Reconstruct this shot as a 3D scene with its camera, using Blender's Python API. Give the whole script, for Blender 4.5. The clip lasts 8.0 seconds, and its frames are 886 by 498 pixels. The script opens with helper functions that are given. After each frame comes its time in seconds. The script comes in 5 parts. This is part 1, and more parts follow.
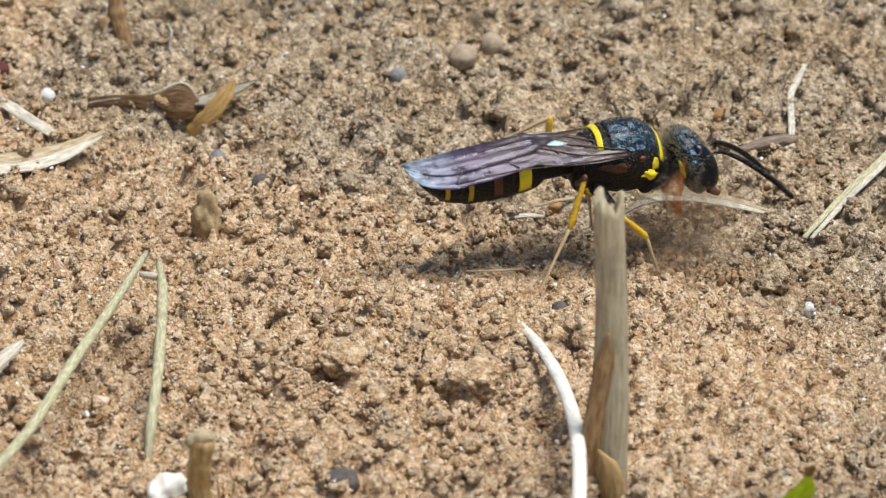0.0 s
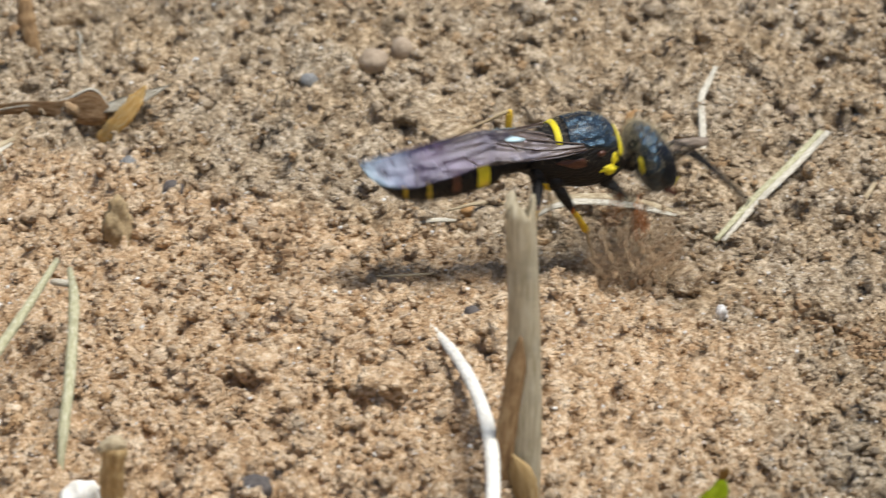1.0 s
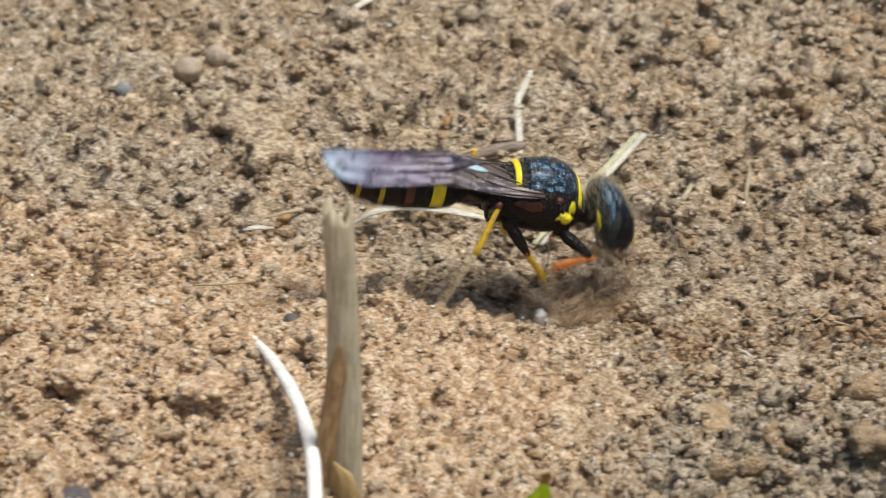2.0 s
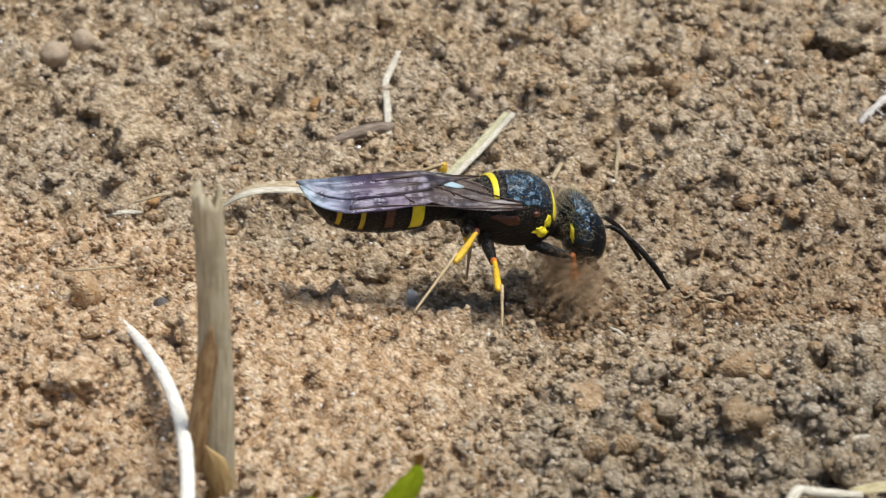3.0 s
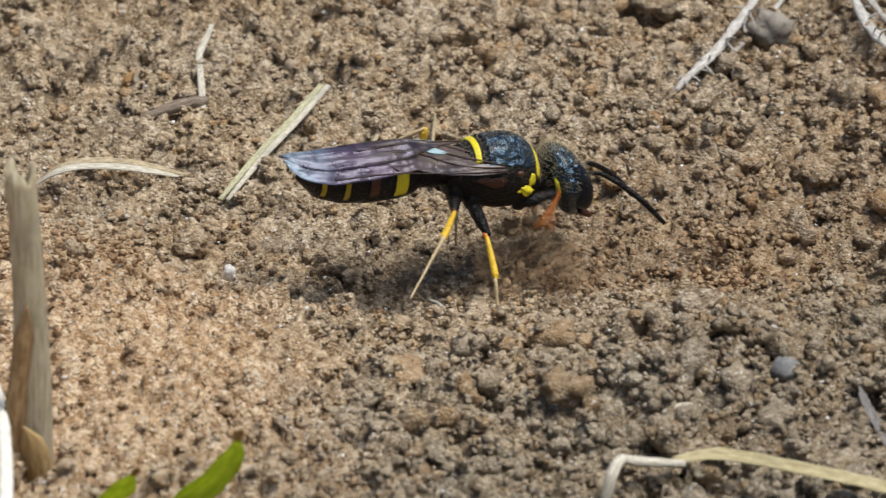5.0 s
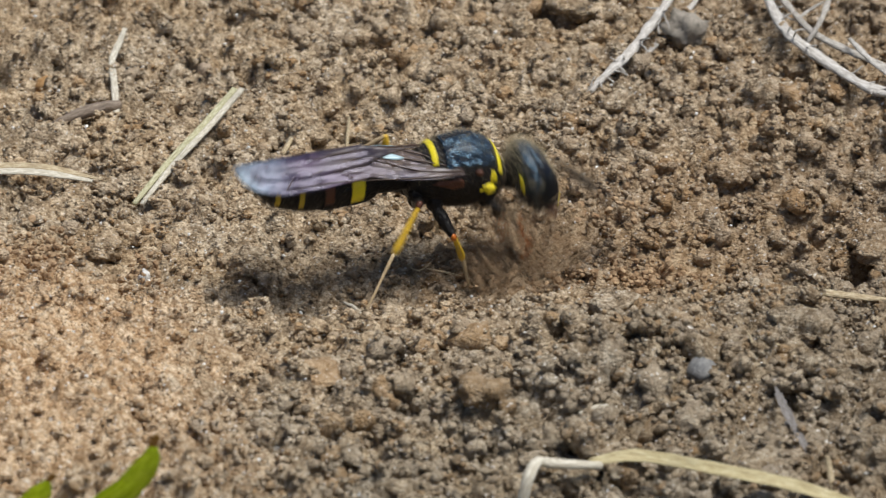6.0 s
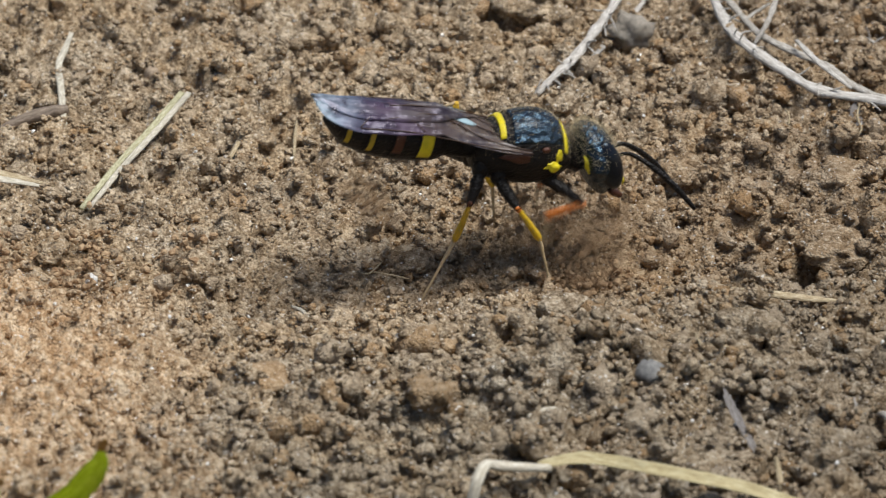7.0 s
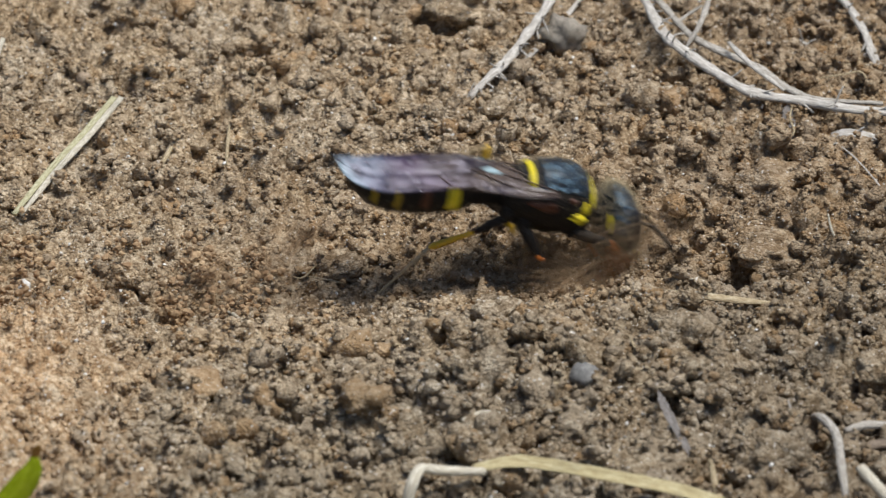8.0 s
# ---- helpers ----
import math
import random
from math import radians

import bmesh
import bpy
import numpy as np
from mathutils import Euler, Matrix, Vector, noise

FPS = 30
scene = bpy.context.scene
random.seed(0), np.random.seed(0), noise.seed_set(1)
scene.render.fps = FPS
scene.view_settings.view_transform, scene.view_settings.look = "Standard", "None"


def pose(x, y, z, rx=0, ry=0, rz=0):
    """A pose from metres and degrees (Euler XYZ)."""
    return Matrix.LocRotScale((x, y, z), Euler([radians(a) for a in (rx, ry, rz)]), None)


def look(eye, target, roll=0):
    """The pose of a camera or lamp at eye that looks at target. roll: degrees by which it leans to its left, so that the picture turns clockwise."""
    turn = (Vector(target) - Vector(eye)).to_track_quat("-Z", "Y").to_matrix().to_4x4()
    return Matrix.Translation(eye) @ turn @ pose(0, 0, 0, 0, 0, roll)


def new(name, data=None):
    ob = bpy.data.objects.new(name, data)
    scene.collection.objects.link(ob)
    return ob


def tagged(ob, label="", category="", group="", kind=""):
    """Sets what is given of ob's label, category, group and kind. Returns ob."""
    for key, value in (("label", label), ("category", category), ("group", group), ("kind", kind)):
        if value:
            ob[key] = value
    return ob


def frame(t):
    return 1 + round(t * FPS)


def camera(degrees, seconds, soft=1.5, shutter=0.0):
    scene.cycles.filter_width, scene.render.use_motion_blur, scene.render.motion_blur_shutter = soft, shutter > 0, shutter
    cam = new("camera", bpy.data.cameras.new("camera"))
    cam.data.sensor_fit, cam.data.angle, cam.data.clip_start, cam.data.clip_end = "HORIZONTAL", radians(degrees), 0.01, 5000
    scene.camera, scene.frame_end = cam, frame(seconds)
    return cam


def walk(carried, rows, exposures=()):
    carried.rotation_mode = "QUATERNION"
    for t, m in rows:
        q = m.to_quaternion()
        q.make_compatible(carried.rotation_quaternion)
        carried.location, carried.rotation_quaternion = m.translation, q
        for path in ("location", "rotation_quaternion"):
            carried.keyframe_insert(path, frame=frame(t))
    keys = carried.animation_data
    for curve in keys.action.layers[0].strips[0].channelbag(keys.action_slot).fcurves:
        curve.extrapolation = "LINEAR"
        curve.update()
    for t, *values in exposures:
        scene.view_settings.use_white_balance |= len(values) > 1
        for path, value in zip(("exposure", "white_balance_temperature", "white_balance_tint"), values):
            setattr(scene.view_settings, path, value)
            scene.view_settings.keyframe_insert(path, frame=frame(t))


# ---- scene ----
MM = 0.001

# seconds, the eye in millimetres, the turn in degrees
PATH = [
    (0.0, 0.1510, -173.7296, 81.0045, 65.3182, 0.1561, 5.5599),
    (0.5, 0.1447, -173.7194, 80.9991, 65.3336, 0.1044, 5.3871),
    (1.0, 0.1018, -173.4851, 80.8892, 65.3695, 0.0890, 4.4836),
    (1.5, 0.0640, -173.2598, 80.7838, 65.4210, 0.0017, 3.4482),
    (2.0, 0.0324, -173.0247, 80.6753, 65.4441, -0.0219, 2.2569),
    (2.2, 0.0143, -172.6484, 80.5031, 65.4549, -0.1296, 1.8841),
    (3.3, 0.0016, -172.5523, 80.4618, 65.0875, 0.0593, 0.2265),
    (3.5, 0.0000, -172.1965, 80.2965, 65.0000, -0.0000, 0.0000),
    (4.0, 0.0021, -171.9870, 80.1985, 64.9181, 0.0163, -0.5896),
    (5.5, 0.0369, -171.2327, 79.8453, 64.9278, -0.0069, -2.1819),
    (6.0, 0.0494, -171.1527, 79.8082, 64.9516, -0.0392, -2.6870),
    (6.5, 0.0601, -171.0770, 79.7731, 64.9723, -0.0504, -3.0424),
    (7.0, 0.0663, -171.0676, 79.7689, 64.9872, -0.0519, -3.3286),
    (7.5, 0.0834, -170.9320, 79.7058, 65.0051, -0.0800, -3.7316),
    (8.0, 0.0930, -170.9254, 79.7030, 65.0303, -0.1114, -4.1258),
]
cam = camera(10.0, 8.0, soft=1.2, shutter=0.55)
# the close-up lens is sharp only about the wasp
cam.data.dof.use_dof, cam.data.dof.focus_distance, cam.data.dof.aperture_fstop = True, 0.1895, 200.0
walk(cam, [(t, pose(x * MM, y * MM, z * MM, rx, ry, rz)) for t, x, y, z, rx, ry, rz in PATH],
     exposures=[(0.0, 0.05), (2.0, 0.06), (4.0, -0.04), (5.5, -0.15), (8.0, -0.17)])

# ---- light: a high sun from the right, a thinly veiled sky ----
SUN_WAY = Vector((0.32, -0.12, 1.0)).normalized()
sky = bpy.data.worlds.new("sky")
scene.world = sky
sky.use_nodes = True
air = sky.node_tree.nodes.new("ShaderNodeTexSky")
air.sky_type, air.sun_disc = "NISHITA", False
air.sun_elevation = math.asin(SUN_WAY.z)
air.sun_rotation = math.atan2(SUN_WAY.x, SUN_WAY.y)
sky.node_tree.links.new(air.outputs[0], sky.node_tree.nodes["Background"].inputs[0])
sky.node_tree.nodes["Background"].inputs[1].default_value = 0.085
sun = new("sun", bpy.data.lights.new("sun", "SUN"))
sun.data.energy, sun.data.angle, sun.data.color = 5.0, radians(31.0), (1.0, 0.985, 0.94)
sun.matrix_basis = look(SUN_WAY, (0, 0, 0))


# ---- materials ----
class Nodes:
    """A small hand for node trees."""

    def __init__(self, name, rough=0.8, spec=0.3):
        self.mat = bpy.data.materials.new(name)
        self.mat.use_nodes = True
        self.tree = self.mat.node_tree
        self.out = self.tree.nodes["Principled BSDF"]
        self.out.inputs["Roughness"].default_value = rough
        self.out.inputs["Specular IOR Level"].default_value = spec

    def node(self, kind, **values):
        n = self.tree.nodes.new("ShaderNode" + kind)
        for key, value in values.items():
            n.inputs[key.replace("_", " ")].default_value = value
        return n

    def link(self, a, b):
        self.tree.links.new(a, b)

    def where(self):
        return self.node("NewGeometry").outputs["Position"]

    def own(self):
        return self.node("TexCoord").outputs["Object"]

    def noise(self, size, place, detail=4.0, rough=0.6):
        """Noise with features of about size millimetres."""
        n = self.node("TexNoise", Scale=1.0 / (size * MM), Detail=detail, Roughness=rough)
        self.link(place, n.inputs["Vector"])
        return n.outputs["Fac"]

    def ramp(self, value, *stops):
        n = self.tree.nodes.new("ShaderNodeValToRGB")
        while len(n.color_ramp.elements) < len(stops):
            n.color_ramp.elements.new(0.5)
        for e, (at, c) in zip(n.color_ramp.elements, stops):
            e.position = at
            e.color = (*c, 1) if isinstance(c, tuple) else (c, c, c, 1)
        self.link(value, n.inputs[0])
        return n.outputs[0]

    def mix(self, fac, a, b, mode="MIX"):
        n = self.tree.nodes.new("ShaderNodeMix")
        n.data_type, n.blend_type = "RGBA", mode
        for value, slot in ((fac, 0), (a, 6), (b, 7)):
            if isinstance(value, (int, float)):
                n.inputs[slot].default_value = value
            elif isinstance(value, tuple):
                n.inputs[slot].default_value = (*value, 1)
            else:
                self.link(value, n.inputs[slot])
        return n.outputs[2]

    def math(self, op, a, b=0.0):
        n = self.tree.nodes.new("ShaderNodeMath")
        n.operation = op
        for i, value in enumerate((a, b)):
            if isinstance(value, (int, float)):
                n.inputs[i].default_value = value
            else:
                self.link(value, n.inputs[i])
        return n.outputs[0]

    def bump(self, height, depth, strength=1.0):
        n = self.node("Bump", Strength=strength, Distance=depth * MM)
        self.link(height, n.inputs["Height"])
        self.link(n.outputs[0], self.out.inputs["Normal"])

    def base(self, colour):
        if isinstance(colour, tuple):
            self.out.inputs["Base Color"].default_value = (*colour, 1)
        else:
            self.link(colour, self.out.inputs["Base Color"])


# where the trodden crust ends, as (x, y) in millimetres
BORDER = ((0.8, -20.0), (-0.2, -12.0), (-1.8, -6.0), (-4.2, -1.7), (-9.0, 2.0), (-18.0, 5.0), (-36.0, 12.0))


def soil(name, random_part=True):
    """Crumbly loam: warm dry crust in front of the digging, duller fresh spoil behind an uneven border; sun and shade
    tinge both colours.
    """
    m = Nodes(name, 1.0, 0.0)
    p = m.where()
    split = m.tree.nodes.new("ShaderNodeSeparateXYZ")
    m.link(p, split.inputs[0])
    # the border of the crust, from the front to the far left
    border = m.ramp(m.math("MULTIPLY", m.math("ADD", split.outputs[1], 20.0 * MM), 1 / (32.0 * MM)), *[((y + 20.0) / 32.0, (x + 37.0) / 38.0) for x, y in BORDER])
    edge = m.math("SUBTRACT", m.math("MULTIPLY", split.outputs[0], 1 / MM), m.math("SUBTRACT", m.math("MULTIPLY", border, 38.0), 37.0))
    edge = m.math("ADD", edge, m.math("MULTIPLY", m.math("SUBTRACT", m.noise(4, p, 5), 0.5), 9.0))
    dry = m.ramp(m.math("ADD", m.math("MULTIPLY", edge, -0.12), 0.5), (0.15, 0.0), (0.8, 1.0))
    # away from the dig the ground is one even loam
    span = m.tree.nodes.new("ShaderNodeVectorMath")
    span.operation = "LENGTH"
    m.link(p, span.inputs[0])
    close = m.ramp(m.math("ADD", m.math("MULTIPLY", span.outputs["Value"], 6.0), m.math("MULTIPLY", m.math("SUBTRACT", m.noise(30, p, 5), 0.5), 0.5)), (0.3, 1.0), (0.6, 0.0))
    dry = m.math("MAXIMUM", m.math("MULTIPLY", dry, close), m.math("MULTIPLY", m.ramp(m.noise(160, p, 6), (0.4, 0.1), (0.65, 0.6)), m.math("SUBTRACT", 1.0, close)))
    cells = m.node("TexVoronoi", Scale=1 / (0.12 * MM))
    m.link(p, cells.inputs["Vector"])
    tone = m.tree.nodes.new("ShaderNodeSeparateColor")
    m.link(cells.outputs["Color"], tone.inputs[0])
    # every tiny grain has a tone of its own
    grain = m.math("ADD", m.math("MULTIPLY", m.noise(0.4, p, 6, 0.7), 0.88), m.math("MULTIPLY", tone.outputs[0], 0.12))
    patch = m.noise(3.2, p, 4)
    # warm against dull: two soils, with some sun and shade in the tones
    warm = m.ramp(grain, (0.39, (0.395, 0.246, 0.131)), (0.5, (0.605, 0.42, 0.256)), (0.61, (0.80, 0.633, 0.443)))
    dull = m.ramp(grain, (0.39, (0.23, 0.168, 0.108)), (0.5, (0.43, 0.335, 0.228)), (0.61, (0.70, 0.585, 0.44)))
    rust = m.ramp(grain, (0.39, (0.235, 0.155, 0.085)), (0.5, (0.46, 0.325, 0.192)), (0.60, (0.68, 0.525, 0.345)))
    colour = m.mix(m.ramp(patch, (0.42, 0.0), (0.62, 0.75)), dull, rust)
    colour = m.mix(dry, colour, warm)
    if random_part:
        chance = m.node("NewGeometry").outputs["Random Per Island"]
        colour = m.mix(m.ramp(chance, (0.0, 0.0), (0.86, 0.0), (0.92, 0.45)), colour, (0.2, 0.165, 0.13))
        colour = m.mix(m.ramp(chance, (0.0, 0.5), (0.2, 0.0), (0.5, 0.0), (0.8, 0.4)), colour, (0.60, 0.47, 0.33))
        colour = m.mix(m.ramp(chance, (0.5, 0.0), (0.52, 0.5), (0.62, 0.5), (0.64, 0.0)), colour, (0.46, 0.27, 0.12))
    # fresh spoil is redder; its darkening rightward and in the dig carries shade
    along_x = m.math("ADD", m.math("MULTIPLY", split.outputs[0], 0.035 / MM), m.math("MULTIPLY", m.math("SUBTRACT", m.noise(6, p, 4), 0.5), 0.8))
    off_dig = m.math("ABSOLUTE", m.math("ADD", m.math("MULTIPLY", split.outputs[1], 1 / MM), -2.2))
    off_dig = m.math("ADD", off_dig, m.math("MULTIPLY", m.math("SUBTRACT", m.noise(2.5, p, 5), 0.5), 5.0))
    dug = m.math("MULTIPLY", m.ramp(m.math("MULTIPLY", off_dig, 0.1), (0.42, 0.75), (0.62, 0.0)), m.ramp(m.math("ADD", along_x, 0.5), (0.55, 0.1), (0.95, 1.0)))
    spoil_shade = m.math("MULTIPLY", m.math("MAXIMUM", m.ramp(along_x, (0.3, 0.0), (0.95, 0.6)), dug), close)
    colour = m.mix(spoil_shade, colour, m.mix(0.45, colour, (0.19, 0.105, 0.048)))
    # the outer spoil heap is greyer
    heap = m.math("ADD", m.math("MULTIPLY", split.outputs[0], 0.035 / MM), m.math("MULTIPLY", m.math("ADD", split.outputs[1], 8.0 * MM), -0.06 / MM))
    heap = m.math("ADD", heap, m.math("MULTIPLY", m.math("SUBTRACT", m.noise(4, p, 5), 0.5), 0.7))
    colour = m.mix(m.math("MULTIPLY", m.ramp(heap, (0.22, 0.0), (0.8, 1.0)), m.math("MULTIPLY", close, 0.75)), colour, m.mix(1.0, colour, (0.72, 0.77, 0.82), "MULTIPLY"))
    # bright quartz specks
    speck = m.noise(0.13, p, 1, 0.3)
    colour = m.mix(m.ramp(speck, (0.7, 0.0), (0.74, 0.8)), colour, (0.78, 0.74, 0.68))
    m.base(colour)
    gloss = m.ramp(speck, (0.7, 0.95), (0.74, 0.25))
    m.link(gloss, m.out.inputs["Roughness"])
    relief_map = m.math("ADD", m.math("MULTIPLY", m.noise(0.3, p, 5, 0.7), 1.5), m.math("MULTIPLY", cells.outputs["Distance"], -0.55))
    m.bump(relief_map, 0.19, 1.0)
    return m.mat


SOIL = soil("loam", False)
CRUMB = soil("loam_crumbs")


# ---- helpers for building ----
def part(name, bm, material, parent=None, label="", smooth=True):
    """Links a bmesh, built in millimetres, as one mesh object."""
    mesh = bpy.data.meshes.new(name)
    bmesh.ops.scale(bm, vec=(MM, MM, MM), verts=bm.verts)
    bm.normal_update()
    bm.to_mesh(mesh)
    bm.free()
    for m in material if isinstance(material, (list, tuple)) else [material]:
        mesh.materials.append(m)
    if smooth:
        mesh.polygons.foreach_set("use_smooth", [True] * len(mesh.polygons))
    ob = new(name, mesh)
    if parent:
        ob.parent = parent
    if label:
        ob["label"] = label
    return ob


def mesh_from(name, verts, faces, material, smooth=True):
    """A mesh object from numpy arrays in millimetres; all faces have as many corners."""
    verts, faces = np.asarray(verts, np.float32) * MM, np.asarray(faces, np.int32)
    mesh = bpy.data.meshes.new(name)
    mesh.vertices.add(len(verts))
    mesh.vertices.foreach_set("co", verts.ravel())
    n, k = faces.shape
    mesh.loops.add(n * k)
    mesh.loops.foreach_set("vertex_index", faces.ravel())
    mesh.polygons.add(n)
    mesh.polygons.foreach_set("loop_start", np.arange(0, n * k, k, dtype=np.int32))
    mesh.polygons.foreach_set("use_smooth", np.full(n, smooth))
    mesh.update(calc_edges=True)
    mesh.materials.append(material)
    return new(name, mesh)


# ---- the ground ----
def relief(x, y):
    """Height of the ground in millimetres, without its crumbs."""
    edge = x - np.interp(y, [q[1] for q in BORDER], [q[0] for q in BORDER])
    mound = 1.15 / (1 + np.exp(edge / 1.7)) / (1 + np.exp((y + 2.2) / 1.3)) * (0.75 + 0.25 / (1 + np.exp((y + 9.0) / 2.5)))
    middle = np.interp(x, (-24, -10, -3, 3, 9, 15, 24), (0.8, 0.5, -1.2, -2.4, -2.0, -1.4, -1.4))
    depth = np.interp(x, (-24, -10, -3, 3, 9, 15, 24), (0.4, 0.5, 1.1, 1.9, 1.8, 1.4, 1.1))
    trench = -depth * np.exp(-((y - middle) / 4.5) ** 2) / (1 + np.exp(-(x + 22) / 2.5)) / (1 + np.exp((x - 24) / 1.5))
    bank = 0.9 * np.exp(-((x - 17) / 10) ** 2 - ((y + 12.0) / 4.5) ** 2)
    pit = -2.8 * np.exp(-(((x - 24.1) / 1.5) ** 2 + ((y + 0.9) / 1.7) ** 2) ** 1.15)
    lip = 1.2 * np.exp(-((x - 25.6) / 3.4) ** 2 - ((y - 2.0) / 1.4) ** 2)
    back = 0.05 * np.maximum(y - 6.0, 0.0) * np.exp(-((y - 6) / 60.0) ** 2)
    hollow = -1.6 * np.exp(-(((x + 30.0) / 3.0) ** 2 + ((y - 24.5) / 3.0) ** 2))
    waves = 0.22 * np.sin(0.61 * x + 0.35 * y + 1.0) * np.sin(0.52 * y - 0.27 * x + 0.4) + 0.16 * np.sin(1.13 * x - 0.7 * y) * np.sin(0.9 * y + 0.8 * x + 2.0)
    dug = -0.5 / (1 + np.exp(-(y + 3.4) / 0.4)) * np.exp(-((y - 0.5) / 4.5) ** 2) / (1 + np.exp(-(x - 12) / 1.8)) / (1 + np.exp((x - 26.0) / 0.6))
    return dug + mound + trench + bank + pit + lip + back + hollow + waves * np.exp(-((x / 200.0) ** 2 + (y / 200.0) ** 2))


STEP = 0.12
FINE_X = np.arange(-42.0, 37.0, STEP)
FINE_Y = np.arange(-26.0, 33.0, STEP)
rng = np.random.default_rng(7)


def crumbs_field():
    """The crumbled surface: rounded crumbs of four sizes heaped on the relief."""
    X, Y = np.meshgrid(FINE_X, FINE_Y)
    H = relief(X, Y)
    # small heaps in the spoil and on the far bank
    away = 1 - np.exp(-((Y + 1.5) / 5.5) ** 4) * (X < 20)
    H = H + away * 0.48 * (np.sin(1.9 * X + 1.3 * np.sin(0.9 * Y)) * np.sin(1.6 * Y + 1.1 * np.sin(1.1 * X)) + 0.6 * np.sin(3.1 * X - 1.2 * Y + 0.5) * np.sin(2.7 * Y + 0.8 * X))
    for count, low, high, sink, tall in ((230, 0.5, 1.15, 0.3, 0.75), (4200, 0.25, 0.58, 0.2, 1.1), (36000, 0.13, 0.29, 0.1, 1.2)):
        xs, ys = rng.uniform(-42, 37, count), rng.uniform(-26, 33, count)
        rs = low + (high - low) * rng.random(count) ** 2.2
        turn, flat = rng.uniform(0, 3.14, count), rng.uniform(0.65, 1.0, count)
        tilt_x, tilt_y = rng.normal(0, 0.25, count), rng.normal(0, 0.25, count)
        # broken faces that cut the round crumbs
        face, cut = rng.uniform(0, 6.28, (count, 3)), rng.uniform(0.25, 0.75, (count, 3))
        ii, jj = ((xs - FINE_X[0]) / STEP).astype(int), ((ys - FINE_Y[0]) / STEP).astype(int)
        n = np.ceil(rs / STEP).astype(int) + 1
        for k in range(count):
            a0, a1 = max(ii[k] - n[k], 0), min(ii[k] + n[k] + 1, len(FINE_X))
            b0, b1 = max(jj[k] - n[k], 0), min(jj[k] + n[k] + 1, len(FINE_Y))
            if a1 - a0 < 2 or b1 - b0 < 2:
                continue
            dx, dy = FINE_X[None, a0:a1] - xs[k], FINE_Y[b0:b1, None] - ys[k]
            c, s = math.cos(turn[k]), math.sin(turn[k])
            u, v = (dx * c + dy * s) / rs[k], (dy * c - dx * s) / (rs[k] * flat[k])
            q = 1 - u * u - v * v
            here = H[min(jj[k], len(FINE_Y) - 1), min(ii[k], len(FINE_X) - 1)]
            top = np.sqrt(np.maximum(q, 0))
            for j in range(3):
                top = np.minimum(top, 0.82 + 0.25 * cut[k, j] - (u * math.cos(face[k, j]) + v * math.sin(face[k, j])) * 0.9)
            dome = here - sink * rs[k] + tall * rs[k] * top + dx * tilt_x[k] + dy * tilt_y[k]
            view = H[b0:b1, a0:a1]
            np.maximum(view, np.where(q > 0, dome, -99), out=view)
    rough = rng.normal(0, 0.045, H.shape)
    return H + rough


FIELD = crumbs_field()


def level(x, y):
    """Height of the crumbled ground at a place, in millimetres."""
    i, j = int(round((x - FINE_X[0]) / STEP)), int(round((y - FINE_Y[0]) / STEP))
    if 0 <= i < len(FINE_X) and 0 <= j < len(FINE_Y):
        return float(FIELD[max(j - 1, 0):j + 2, max(i - 1, 0):i + 2].mean())
    return float(relief(x, y))


def make_ground():
    """One sheet, fine before the camera and wider meshed towards the horizon."""
    out = 0.3 * 1.32 ** np.arange(1, 38)
    xs = np.concatenate((FINE_X[0] - out[::-1], FINE_X, FINE_X[-1] + out))
    ys = np.concatenate((FINE_Y[0] - out[::-1], FINE_Y, FINE_Y[-1] + out))
    X, Y = np.meshgrid(xs, ys)
    Z = relief(np.clip(X, -60, 60), np.clip(Y, -60, 60))
    k = len(out)
    Z[k:-k, k:-k] = FIELD
    w, h = len(xs), len(ys)
    idx = np.arange(w * h).reshape(h, w)
    faces = np.stack((idx[:-1, :-1], idx[:-1, 1:], idx[1:, 1:], idx[1:, :-1]), -1).reshape(-1, 4)
    ob = mesh_from("ground", np.stack((X, Y, Z), -1).reshape(-1, 3), faces, SOIL)
    return tagged(ob, "crumbly tan loam with loose crumbs and fine grit", "soil", kind="structure")


GROUND = make_ground()


